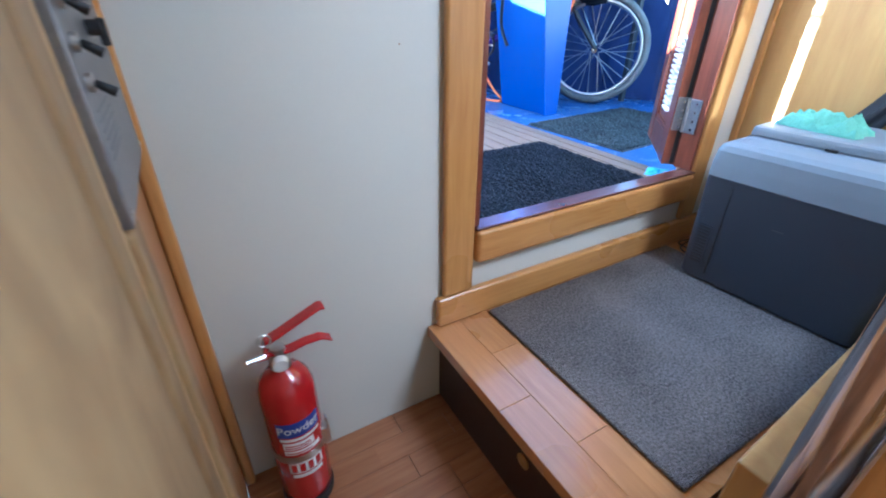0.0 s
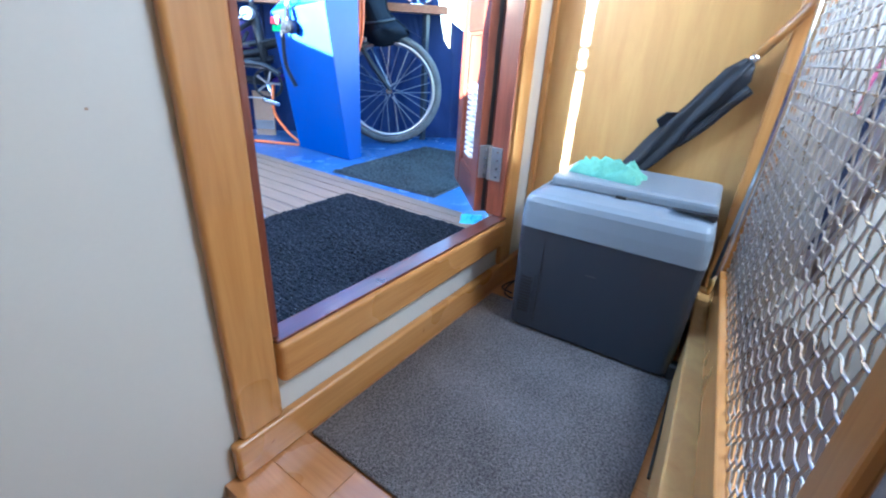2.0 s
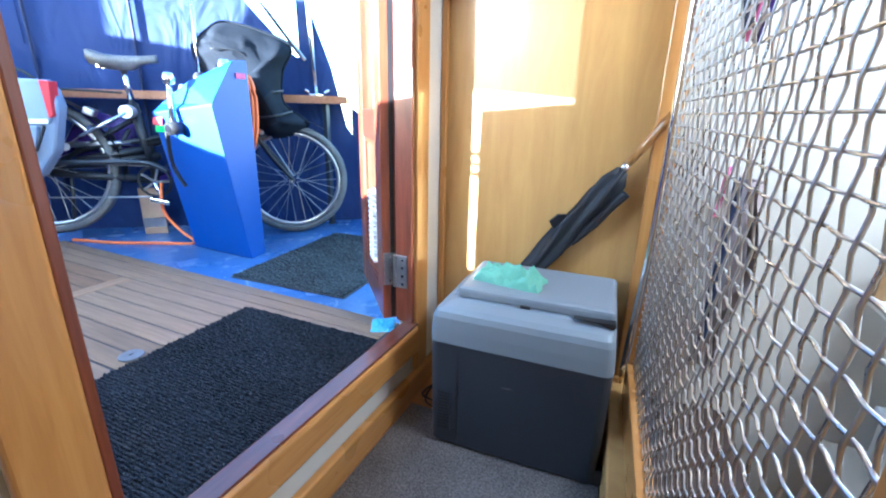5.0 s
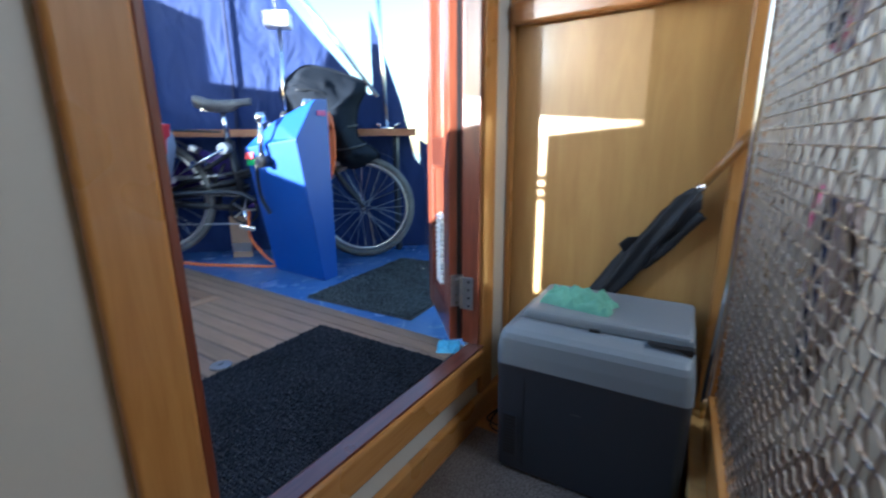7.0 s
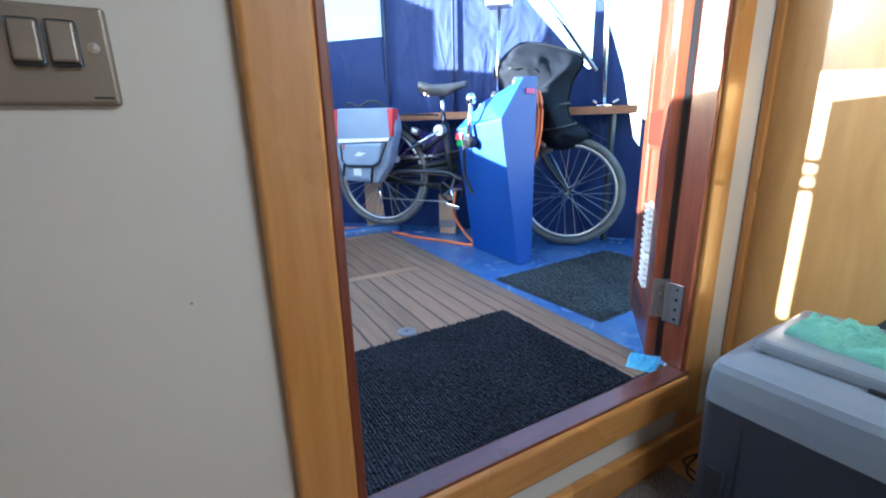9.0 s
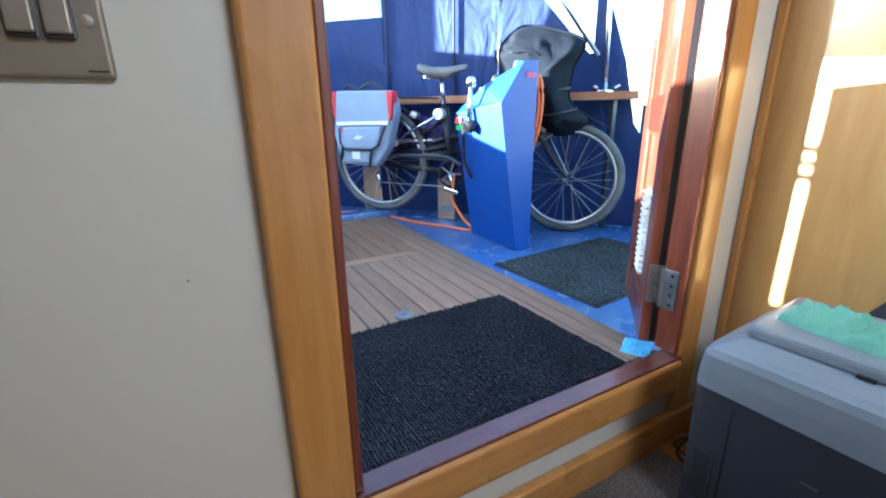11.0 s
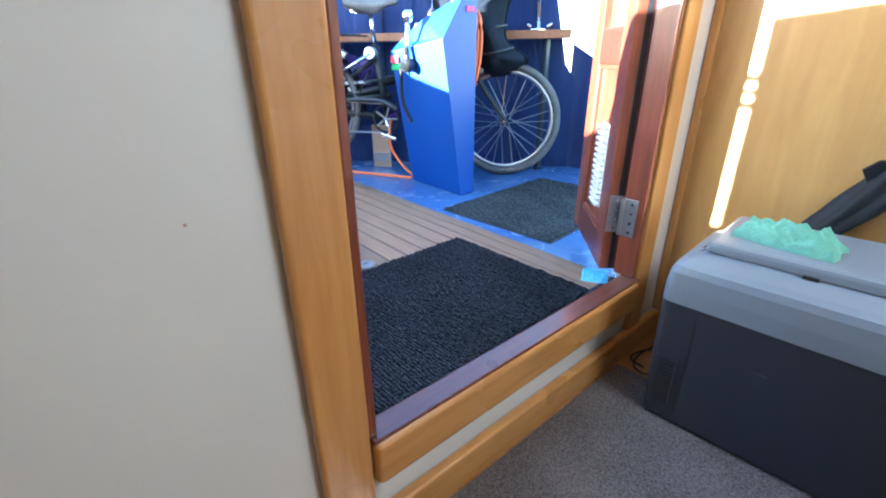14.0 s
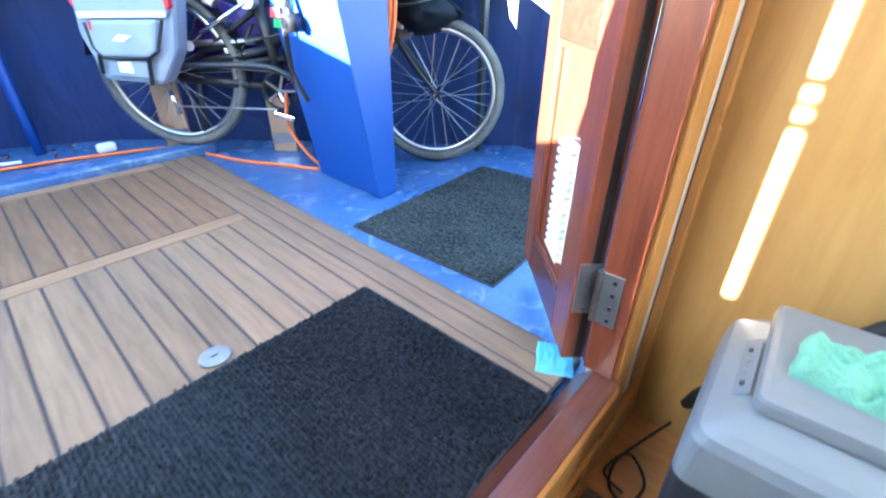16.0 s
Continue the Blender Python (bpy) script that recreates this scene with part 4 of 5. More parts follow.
for r, z in prof:
    ring = []
    for j in range(nn):
        t = 2 * math.pi * j / nn
        pleat = 1 + 0.24 * math.sin(5 * t + z * 14) + 0.35 * noise.noise(Vector((math.cos(t) * 1.6, math.sin(t) * 1.6, z * 22)))
        ring.append(bm.verts.new(qm @ Vector((r * pleat * math.cos(t) * 0.8, r * pleat * math.sin(t), z + 0.012 * math.sin(3 * t) * (0.03 < z < 0.7)))))
    rings.append(ring)
for r0, r1 in zip(rings, rings[1:]):
    for j in range(nn):
        bm.faces.new((r0[j], r0[(j + 1) % nn], r1[(j + 1) % nn], r1[j]))
bm.faces.new(rings[0])
bm.faces.new(rings[-1])
cover = part("canopy", bm, UMBRELLA, umb, smooth=True)
bm = bmesh.new()
prism(bm, [(0, 0), (0.058, 0.03), (0.052, 0.06), (0.025, 0.075), (0.03, 0.11), (-0.005, 0.16)], qm @ Matrix.Translation((0.008, 0.0, 0.48)) @ pose(0, 0, 0, 90, 0, 115), 0.006, 0.002)
part("loose_fold", bm, UMBRELLA, cover)
bm = tube(bmesh.new(), spline([qm @ Vector(p) for p in ((0.0, -0.028, 0.50), (0.0, -0.038, 0.57), (0.0, -0.041, 0.64), (0.0, -0.046, 0.69))]), 0.013, 10)
part("loose_fold", bm, UMBRELLA, cover)
part("handle", tube(bmesh.new(), [qm @ Vector((0, 0, ln - 0.15)), qm @ Vector((0, 0, ln - 0.08)), qm @ Vector((0, 0, ln - 0.03)), qm @ Vector((0, 0, ln))], [0.009, 0.0105, 0.012, 0.0125], 14), OAK_Z, umb, "varnished wooden handle", smooth=True)
part("collar", R(qm @ Vector((0, 0, ln - 0.165)), qm @ Vector((0, 0, ln - 0.148)), 0.0115, 14), CHROME, umb, smooth=True)

# ---- fire extinguisher ----
EX, EY = -0.476, -0.080
ext = thing("fire_extinguisher", (EX, EY, LOW), "small red powder fire extinguisher standing on the floor", "fire extinguisher")
em = Matrix.Translation((EX, EY, LOW))
part("cylinder", lathe(bmesh.new(), [(0.0, 0.022), (0.046, 0.022), (0.0515, 0.03), (0.0525, 0.05), (0.0525, 0.30), (0.051, 0.325), (0.045, 0.345), (0.032, 0.362), (0.018, 0.370), (0.016, 0.376), (0.0, 0.377)], em, 40), RED, ext, smooth=True)
part("base_ring", lathe(bmesh.new(), [(0.0, 0.0), (0.053, 0.0), (0.0545, 0.004), (0.0545, 0.026), (0.0528, 0.03), (0.0, 0.021)], em, 40), BLACK, ext, "black plastic base ring")
valve = part("valve", lathe(bmesh.new(), [(0.0, 0.374), (0.019, 0.374), (0.019, 0.392), (0.014, 0.396), (0.013, 0.418), (0.0, 0.42)], em, 20), STEEL, ext, "metal valve", smooth=False)
vdir = Vector((0.78, 0.0, 0.0))
part("gauge", R((EX - 0.002, EY - 0.018, LOW + 0.40), (EX - 0.003, EY - 0.032, LOW + 0.398), 0.014, 18), WHITE, valve, "small pressure gauge")
part("nozzle", R((EX - 0.012, EY, LOW + 0.405), (EX - 0.055, EY - 0.01, LOW + 0.412), 0.008, 12, 0.005), CHROME, valve)


def ext_handle(pts, w, t):
    bm = bmesh.new()
    rows = []
    for x, z in pts:
        rows.append([bm.verts.new((EX + x, EY + s * w, LOW + z + o)) for s, o in ((-1, 0), (1, 0), (1, t), (-1, t))])
    for a, b in zip(rows, rows[1:]):
        for j in range(4):
            bm.faces.new((a[j], a[(j + 1) % 4], b[(j + 1) % 4], b[j]))
    bm.faces.new(rows[0])
    bm.faces.new(rows[-1])
    bmesh.ops.bevel(bm, geom=bm.edges[:], offset=0.0025, segments=2, profile=0.5, affect="EDGES")
    return bm


part("carry_handle", ext_handle([(-0.022, 0.408), (0.02, 0.402), (0.05, 0.408), (0.078, 0.408), (0.098, 0.396)], 0.011, 0.006), RED, ext)
part("squeeze_lever", ext_handle([(-0.026, 0.412), (-0.018, 0.434), (0.01, 0.444), (0.05, 0.462), (0.083, 0.476), (0.092, 0.474)], 0.0125, 0.007), RED, ext)
part("safety_pin", tube(bmesh.new(), [(EX - 0.02 + 0.012 * math.cos(t), EY - 0.012, LOW + 0.448 + 0.012 * math.sin(t)) for t in (k * math.pi / 6 for k in range(12))], 0.0014, 6, closed=True), STEEL, ext)


def wrap(z0, z1, a0, a1, r, material, name, parent, label="", n=18):
    """A thin label bent round the cylinder, between two angles in degrees."""
    bm = bmesh.new()
    cols = []
    for i in range(n + 1):
        t = radians(a0 + (a1 - a0) * i / n)
        cols.append([bm.verts.new((EX + rr * math.cos(t), EY + rr * math.sin(t), LOW + z)) for rr, z in ((r, z0), (r, z1), (0.0526, z1), (0.0526, z0))])
    for a, b in zip(cols, cols[1:]):
        for j in range(4):
            bm.faces.new((a[j], a[(j + 1) % 4], b[(j + 1) % 4], b[j]))
    bm.faces.new(cols[0])
    bm.faces.new(cols[-1])
    return part(name, bm, material, parent, label)


lab = wrap(0.235, 0.272, -135, -40, 0.0530, LABEL_BLUE, "name_band", ext, "blue label band")
wrap(0.112, 0.234, -135, -40, 0.0529, RED, "text_panel", ext)
for z0, z1, a0, a1 in ((0.224, 0.231, -132, -43), (0.2, 0.219, -128, -62), (0.185, 0.196, -128, -48), (0.128, 0.158, -126, -50)):
    wrap(z0, z1, a0, a1, 0.0532, WHITE, "print_block", lab, "white printed block")
for i in range(4):
    wrap(0.131, 0.155, -122 + i * 18, -110 + i * 18, 0.0534, RED, "pictogram", lab)
for z in (0.188, 0.203, 0.209):
    wrap(z, z + 0.003, -124, -70, 0.0534, RED, "text_bar", lab)


def letters(text, place, size, m, material, name, parent, label, curve=None):
    """Text in the built-in font as a thin mesh, bent round a cylinder when curve gives its radius and angle."""
    cu = bpy.data.curves.new("lettering", "FONT")
    cu.body, cu.size, cu.extrude, cu.align_x = text, size, 0.0003, "CENTER"
    ob = bpy.data.objects.new("lettering", cu)
    scene.collection.objects.link(ob)
    bpy.context.view_layer.update()
    me = bpy.data.meshes.new_from_object(ob.evaluated_get(bpy.context.evaluated_depsgraph_get()))
    scene.collection.objects.unlink(ob)
    bpy.data.objects.remove(ob)
    bm = bmesh.new()
    bm.from_mesh(me)
    if curve:
        bmesh.ops.subdivide_edges(bm, edges=[e for e in bm.edges if e.calc_length() > 0.004], cuts=2)
        r, a, lean = curve
        for vv in bm.verts:
            t = radians(a) + vv.co.x / r
            rr = r + vv.co.z
            vv.co = Vector((place[0] + rr * math.cos(t), place[1] + rr * math.sin(t), place[2] + vv.co.y + lean * vv.co.x))
    else:
        bmesh.ops.transform(bm, matrix=Matrix.Translation(place) @ m, verts=bm.verts)
    return part(name, bm, material, parent, label)


letters("Powder", (EX, EY, LOW + 0.245), 0.0275, None, WHITE, "lettering", lab, "white lettering reading Powder", (0.0533, -88, 0.0))
wrap(0.1145, 0.1235, -122, -54, 0.0534, WHITE, "maker_bar", lab, "white printed bar")
strap = wrap(0.160, 0.178, -200, 40, 0.0537, STEEL, "bracket_strap", ext, "steel bracket strap", 40)
part("strap_clip", B(EX + 0.035, EX + 0.062, EY - 0.03, EY - 0.006, LOW + 0.155, LOW + 0.20, 0.003), STEEL, strap)
part("clip_loop", tube(bmesh.new(), [(EX + 0.058, EY - 0.02 + 0.01 * math.cos(t), LOW + 0.208 + 0.016 * math.sin(t)) for t in (k * math.pi / 6 for k in range(12))], 0.002, 6, closed=True), STEEL, strap)

# ---- left partition: metal sheet, moulding and panel ----
setting("trim_partition_1", B(-0.5995, -0.584, -0.310, -0.255, LOW, 0.826, 0.007, 4), PLY_PALE, "pale rounded wooden door moulding")
setting("trim_partition_2", B(-0.5995, -0.590, -0.360, -0.3105, LOW, 2.04, 0.004), PLY, "golden wooden door moulding")
setting("trim_partition_3", B(-0.5995, -0.583, -0.405, -0.3605, LOW, 2.04, 0.007, 4), PLY_PALE, "pale rounded wooden door moulding")
setting("partition_panel", B(-0.5995, -0.588, -2.2, -0.4055, LOW, 2.04), PLY_PALE, "pale mottled plywood panel of the partition")
swp = thing("switch_panel", (-0.59, -0.16, 0.827), "grey metal switch panel with black toggles on the wooden partition", "switch panel")
plate = part("plate", B(-0.5998, -0.5835, -0.298, -0.016, 0.8265, 1.6, 0.002), PLATE, swp, "brushed grey metal plate")
for z in (0.948, 0.979, 1.010, 1.041, 1.072):
    sq = part("toggle", R((-0.5834, -0.262, z), (-0.579, -0.262, z), 0.008, 14), STEEL, swp, "black toggle switch")
    part("lever", R((-0.579, -0.262, z), (-0.5655, -0.262, z - 0.009), 0.0032, 10, 0.0045), BLACK, sq, smooth=True)
hk = part("knob", R((-0.5834, -0.147, 0.985), (-0.571, -0.147, 0.985), 0.0075, 14), BLACK, swp, "black pointer knob", smooth=False)
part("pointer", obox(bmesh.new(), Matrix.Translation((-0.571, -0.147, 0.981)), 0.008, 0.006, 0.026, 0.002), BLACK, hk)
for i in range(6):
    part("print_bar", B(-0.5834, -0.5829, -0.272 + 0.004 * (i % 3), -0.180 + 0.006 * (i % 2), 0.884 + i * 0.008, 0.8855 + i * 0.008), GREY_LIGHT, plate, "row of pale printed marks")
for y in (-0.288, -0.027):
    part("screw", R((-0.5834, y, 0.84), (-0.582, y, 0.84), 0.0035, 12), STEEL, plate)

# ---- light switch ----
sw = thing("light_switch", (-0.266, 0.012, 1.207), "brushed steel double light switch plate on the cream wall", "light switch")
SX0, SX1, SZ0, SZ1 = -0.339, -0.193, 1.164, 1.250
part("plate", B(SX0, SX1, 0.005, 0.0138, SZ0, SZ1, 0.004, 3), SWITCH_STEEL, sw)
for x in (-0.2535, -0.2275):
    rk = part("surround", B(x - 0.0118, x + 0.0118, 0.0035, 0.0052, 1.197, 1.237, 0.003), GREY_LIGHT, sw)
    m = Matrix.Translation((x, 0.0022, 1.2178)) @ pose(0, 0, 0, -9, 0, 0)
    part("rocker", obox(bmesh.new(), m, 0.0205, 0.0075, 0.0355, 0.0025, 3), SWITCH_STEEL, rk)
    # the shadow below the rocker is a solid black strip
    part("shadow_gap", B(x - 0.0098, x + 0.0098, -0.001, 0.0034, 1.1972, 1.1995), BLACK, rk, "black strip painted in for the shadow under the rocker")
part("screw", lathe(bmesh.new(), [(0.0, 0.0), (0.005, 0.0), (0.005, 0.001), (0.0, 0.0016)], Matrix.Translation((-0.2065, 0.0048, 1.2145)) @ pose(0, 0, 0, 90, 0, 0), 16), STEEL, sw)
part("maker_mark", B(-0.214, -0.198, 0.0044, 0.0052, 1.170, 1.1718), BLACK, sw)

# ---- store behind the screen ----
shelf = thing("store_shelf", (0.6, -1.4, LOW), "pale wooden shelf unit behind the wire screen", "shelf")
for z in (0.42, 0.80):
    part("board", B(0.12, 0.97, -1.55, -1.05, z - 0.018, z), CREAM, shelf)
part("side", B(0.095, 0.1195, -1.55, -1.05, LOW, 0.85), CREAM, shelf)
part("side", B(0.9502, 0.975, -1.55, -1.05, 0.8005, 0.9), PLY_PALE, shelf)
for i, (x0, x1, z0, z1, m) in enumerate(((0.2, 0.5, 0.4205, 0.62, WHITE), (0.55, 0.9, 0.4205, 0.56, CREAM), (0.3, 0.62, 0.8005, 0.87, WHITE))):
    bx = thing("storage_box", ((x0 + x1) / 2, -1.25, z0), "pale storage box on the shelf behind the screen", "box", "storage boxes")
    part("body", B(x0, x1, -1.4, -1.1, z0, z1, 0.012), m, bx)
    part("lid", B(x0 - 0.008, x1 + 0.008, -1.408, -1.092, z1 + 0.0005, z1 + 0.018, 0.005), WHITE, bx)
cl_m = Matrix.Translation((0.925, -0.765, 0.80)) @ pose(0, 0, 0, 0, 0, 6)
bm = bmesh.new()
rows = []
for i in range(15):
    z = 0.24 - 0.48 * i / 14
    rows.append([])
    for j in range(13):
        u = j / 12 - 0.5
        w = 0.075 + 0.012 * math.sin(i * 0.4)
        rows[-1].append([bm.verts.new(cl_m @ Vector((u * 2 * w + 0.03 * (i / 14), o + 0.012 * math.sin(9 * u + 0.5 * i) + 0.01 * noise.noise(Vector((u * 5, z * 9, 3))), z))) for o in (0.0, -0.02)])
for i in range(14):
    for j in range(12):
        p, q, r2, t2 = rows[i][j], rows[i][j + 1], rows[i + 1][j + 1], rows[i + 1][j]
        bm.faces.new((p[0], q[0], r2[0], t2[0]))
        bm.faces.new((p[1], t2[1], r2[1], q[1]))
bag_h = thing("hanging_bag", (0.925, -0.765, 0.56), "mauve-grey cloth bag with a navy strap hung behind the screen", "bag")
part("cloth", bm, MAUVE, bag_h, smooth=True)
part("strap", tube(bmesh.new(), spline([(0.845, -0.742, 1.05), (0.85, -0.742, 0.95), (0.865, -0.742, 0.80), (0.885, -0.745, 0.66)]), 0.009, 6), NAVY, bag_h, "navy webbing strap", smooth=True)
part("tab", obox(bmesh.new(), Matrix.Translation((0.975, -0.735, 1.0)) @ pose(0, 0, 0, 6, 10, 5), 0.028, 0.006, 0.12, 0.002), PINK, bag_h, "pink cloth tab")
part("hanger", R((0.925, -0.768, 1.03), (0.925, -0.768, 2.048), 0.0022, 6), STEEL, bag_h)
shoe = thing("hanging_slipper", (0.80, -0.70, 1.30), "purple and pink striped slipper hung behind the screen", "slipper")
sole = [(0.046 * math.sin(t) * (1.0 + 0.18 * math.cos(t)), 0.125 * math.cos(t)) for t in (2 * math.pi * k / 28 for k in range(28))]
sm = upright((0.80, -0.715, 1.42), 12)
for k, (name, m, sc) in enumerate((("outsole", PURPLE, 1.0), ("midsole", WHITE, 0.93), ("welt", PINK, 0.97), ("footbed", NAVY, 0.84))):
    part(name, prism(bmesh.new(), [(x * sc, z * sc) for x, z in sole], sm @ Matrix.Translation((0, 0, -0.007 * k - 0.007)), 0.0068, 0.0015), m, shoe)
part("cord", R((0.80, -0.70, 1.54), (0.80, -0.70, 2.048), 0.0015, 6), WHITE, shoe)
post_end = thing("end_post", tuple(on_screen(-0.13, LOW, -0.05)), "varnished wooden post with a chrome grab rail by the screen", "post")
part("timber", obox(bmesh.new(), Matrix.Translation(on_screen(-0.12, 1.05, -0.055)) @ pose(0, 0, 0, 0, 0, GA), 0.05, 0.05, 2.0, 0.006), OAK_Z, post_end)
part("grab_rail", R((-0.075, -0.704, 0.06), (-0.075, -0.704, 2.04), 0.0265, 32), CHROME, post_end, "chrome grab rail", smooth=True)
for z in (0.42, 1.95):
    part("bracket", R((-0.082, -0.718, z), (-0.105, -0.735, z), 0.009, 10), CHROME, post_end)

# ---- cabin floor strips ----
rng = random.Random(7)
strip_cache = {}
yy = 0.012
row = 0
while yy > -1.5:
    x = -0.6 - rng.uniform(0, 0.25)
    while x < -0.072:
        ln2 = rng.choice((0.2, 0.25, 0.3))
        x0, x1 = max(x, -0.599), min(x + ln2, -0.072)
        if x1 - x0 > 0.01:
            key = round(x1 - x0, 2)
            if key not in strip_cache:
                me = bpy.data.meshes.new("strip")
                bm = box(bmesh.new(), 0, key - 0.001, 0, 0.0645, 0, 0.0058, 0.0006, 1)
                bm.to_mesh(me)
                bm.free()
                me.materials.append(FLOOR_WOOD)
                strip_cache[key] = me
            ob = new("strip", strip_cache[key])
            ob.parent = floor
            ob.location = Vector((x0, yy - 0.0648, LOW - 0.0058)) - floor.location
        x += ln2
    yy -= 0.065
    row += 1
part("rear_floor", B(-0.6, 0.98, -3.5, yy - 0.001, LOW - 0.0058, LOW), FLOOR_WOOD, floor)

# ---- folding bicycle leaning along the stern ----
BU = Vector((math.cos(radians(-50.744)), math.sin(radians(-50.744)), 0))
BN = Vector((BU.y, -BU.x, 0))


def bk(s, z, w=0.0):
    """A place on the bicycle: s along it from the rear, height z, w towards the doorway."""
    return Vector((1.61, 1.17, 0)) + BU * (s - 1.2) + BN * w + Vector((0, 0, z))


bike = thing("bicycle", tuple(bk(0.6, DECK)), "black and silver bicycle standing on the deck along the stern", "bicycle")


def wheel(s0, z0, r, parent):
    """Tyre, rim, hub and laced spokes."""
    c = bk(s0, z0)
    ring = [c + BU * (r - 0.02) * math.cos(t) + Vector((0, 0, (r - 0.02) * math.sin(t))) for t in (2 * math.pi * k / 48 for k in range(48))]
    tyre = part("tyre", tube(bmesh.new(), ring, 0.02, 8, closed=True), TYRE, parent, "dusty grey worn tyre", smooth=True)
    ring = [c + BU * (r - 0.047) * math.cos(t) + Vector((0, 0, (r - 0.047) * math.sin(t))) for t in (2 * math.pi * k / 48 for k in range(48))]
    rim = part("rim", tube(bmesh.new(), ring, 0.012, 6, closed=True), STEEL, parent, "dull alloy rim", smooth=True)
    part("hub", rod(rod(bmesh.new(), c - BN * 0.04, c + BN * 0.04, 0.017, 14), c - BN * 0.055, c + BN * 0.055, 0.006, 8), CHROME, parent, "alloy hub")
    for k in range(28):
        a = 2 * math.pi * k / 28
        b = a + (0.75 if (k // 2) % 2 else -0.75)
        side = 0.03 if k % 2 else -0.03
        p = c + BU * 0.024 * math.cos(b) + Vector((0, 0, 0.024 * math.sin(b))) + BN * side
        q = c + BU * (r - 0.052) * math.cos(a) + Vector((0, 0, (r - 0.052) * math.sin(a)))
        part("spoke", R(p, q, 0.0019, 5), STEEL, rim)
    return tyre


RW, FW = (0.048, 0.868, 0.323), (1.182, 0.793, 0.293)
rear = part("rear_wheel", R(bk(RW[0], RW[1], -0.06), bk(RW[0], RW[1], 0.06), 0.005, 8), STEEL, bike)
front = part("front_wheel", R(bk(FW[0], FW[1], -0.06), bk(FW[0], FW[1], 0.06), 0.005, 8), STEEL, bike)
wheel(*RW, rear)
wheel(*FW, front)
BB = (0.53, 0.80)
frame_parts = (
    ("seat_tube", (BB[0], BB[1]), (0.475, 1.17), 0.023, BLACK),
    ("chain_stay", (0.062, 0.87), (0.555, 0.921), 0.018, BLACK),
    ("chain_stay", (0.062, 0.845), BB, 0.020, BLACK),
    ("seat_stay", (0.062, 0.857), (0.47, 1.10), 0.012, BLACK),
    ("rack_tube", (0.2, 0.95), (0.62, 1.02), 0.013, BLACK),
    ("kick_stand", (0.16, 0.86), (0.12, 0.56), 0.009, BLACK),
    ("brace", (0.30, 0.83), (0.44, 1.05), 0.009, BLACK),
    ("main_tube", (0.50, 0.98), (0.98, 1.12), 0.022, BLACK),
    ("pump", (0.17, 0.975), (0.44, 0.985), 0.013, STEEL),
    ("suspension_arm", (0.20, 0.90), (0.50, 0.955), 0.02, BLACK),
    ("lower_tube", BB, (0.99, 1.02), 0.02, PURPLE),
    ("head_tube", (0.965, 1.19), (1.01, 1.0), 0.02, BLACK),
    ("stem", (0.965, 1.19), (0.90, 1.42), 0.014, CHROME),
)
for name, a, b, r, m in frame_parts:
    part(name, R(bk(*a), bk(*b), r, 12), m, bike, smooth=True)
for w in (-0.045, 0.045):
    part("fork_blade", tube(bmesh.new(), spline([bk(1.01, 1.04, w * 0.6), bk(1.09, 0.92, w), bk(1.19, 0.795, w)]), 0.010, 8), BLACK, bike, smooth=True)
part("handlebar", tube(bmesh.new(), spline([bk(0.88, 1.42, 0.10), bk(0.90, 1.42, 0.06), bk(0.90, 1.42, 0.0), bk(0.86, 1.42, -0.16), bk(0.80, 1.42, -0.26)]), 0.012, 10), BLACK, bike, smooth=True)
for w in (-0.25,):
    part("grip", R(bk(0.76, 1.415, w * 1.06), bk(0.82, 1.42, w), 0.017, 12), BLACK, bike, smooth=True)
    part("brake_lever", tube(bmesh.new(), [bk(0.80, 1.40, w * 0.9), bk(0.80, 1.38, w * 0.95), bk(0.76, 1.37, w)], 0.006, 6), BLACK, bike, smooth=True)
# mudguard and skirt guard behind the spokes
arc = [bk(RW[0] + 0.345 * math.cos(t), RW[1] + 0.345 * math.sin(t)) for t in (radians(a) for a in range(-10, 171, 12))]
bm = bmesh.new()
rows = [[bm.verts.new(p + BN * w) for w in (-0.03, 0.0, 0.03)] for p in arc]
for a, b in zip(rows, rows[1:]):
    for j in range(2):
        bm.faces.new((a[j], a[j + 1], b[j + 1], b[j]))
bmesh.ops.solidify(bm, geom=bm.faces[:], thickness=0.003)
part("rear_mudguard", bm, BLACK, bike, "black rear mudguard", smooth=True)
bm = bmesh.new()
prism(bm, [(0.10, 0.90), (0.24, 0.93), (0.44, 0.93), (0.45, 1.08), (0.30, 1.13), (0.2, 1.10)], Matrix(((BU.x, 0, BN.x, bk(0, 0, -0.06).x), (BU.y, 0, BN.y, bk(0, 0, -0.06).y), (0, 1, 0, 0), (0, 0, 0, 1))), 0.008, 0.002)
part("skirt_guard", bm, PURPLE, bike, "dark purple skirt guard")
# drive
cr = part("chainring", tube(bmesh.new(), [bk(BB[0] + 0.072 * math.cos(t), BB[1] + 0.072 * math.sin(t), 0.05) for t in (2 * math.pi * k / 30 for k in range(30))], 0.007, 6, closed=True), BLACK, bike)
for k in range(5):
    t = 2 * math.pi * k / 5
    part("arm", R(bk(BB[0], BB[1], 0.052), bk(BB[0] + 0.066 * math.cos(t), BB[1] + 0.066 * math.sin(t), 0.052), 0.006, 6), STEEL, cr)
part("crank", R(bk(0.53, 0.80, 0.065), bk(0.565, 0.715, 0.07), 0.010, 10), CHROME, bike, smooth=True)
part("crank", R(bk(0.53, 0.80, -0.065), bk(0.50, 0.885, -0.07), 0.010, 10), CHROME, bike, smooth=True)
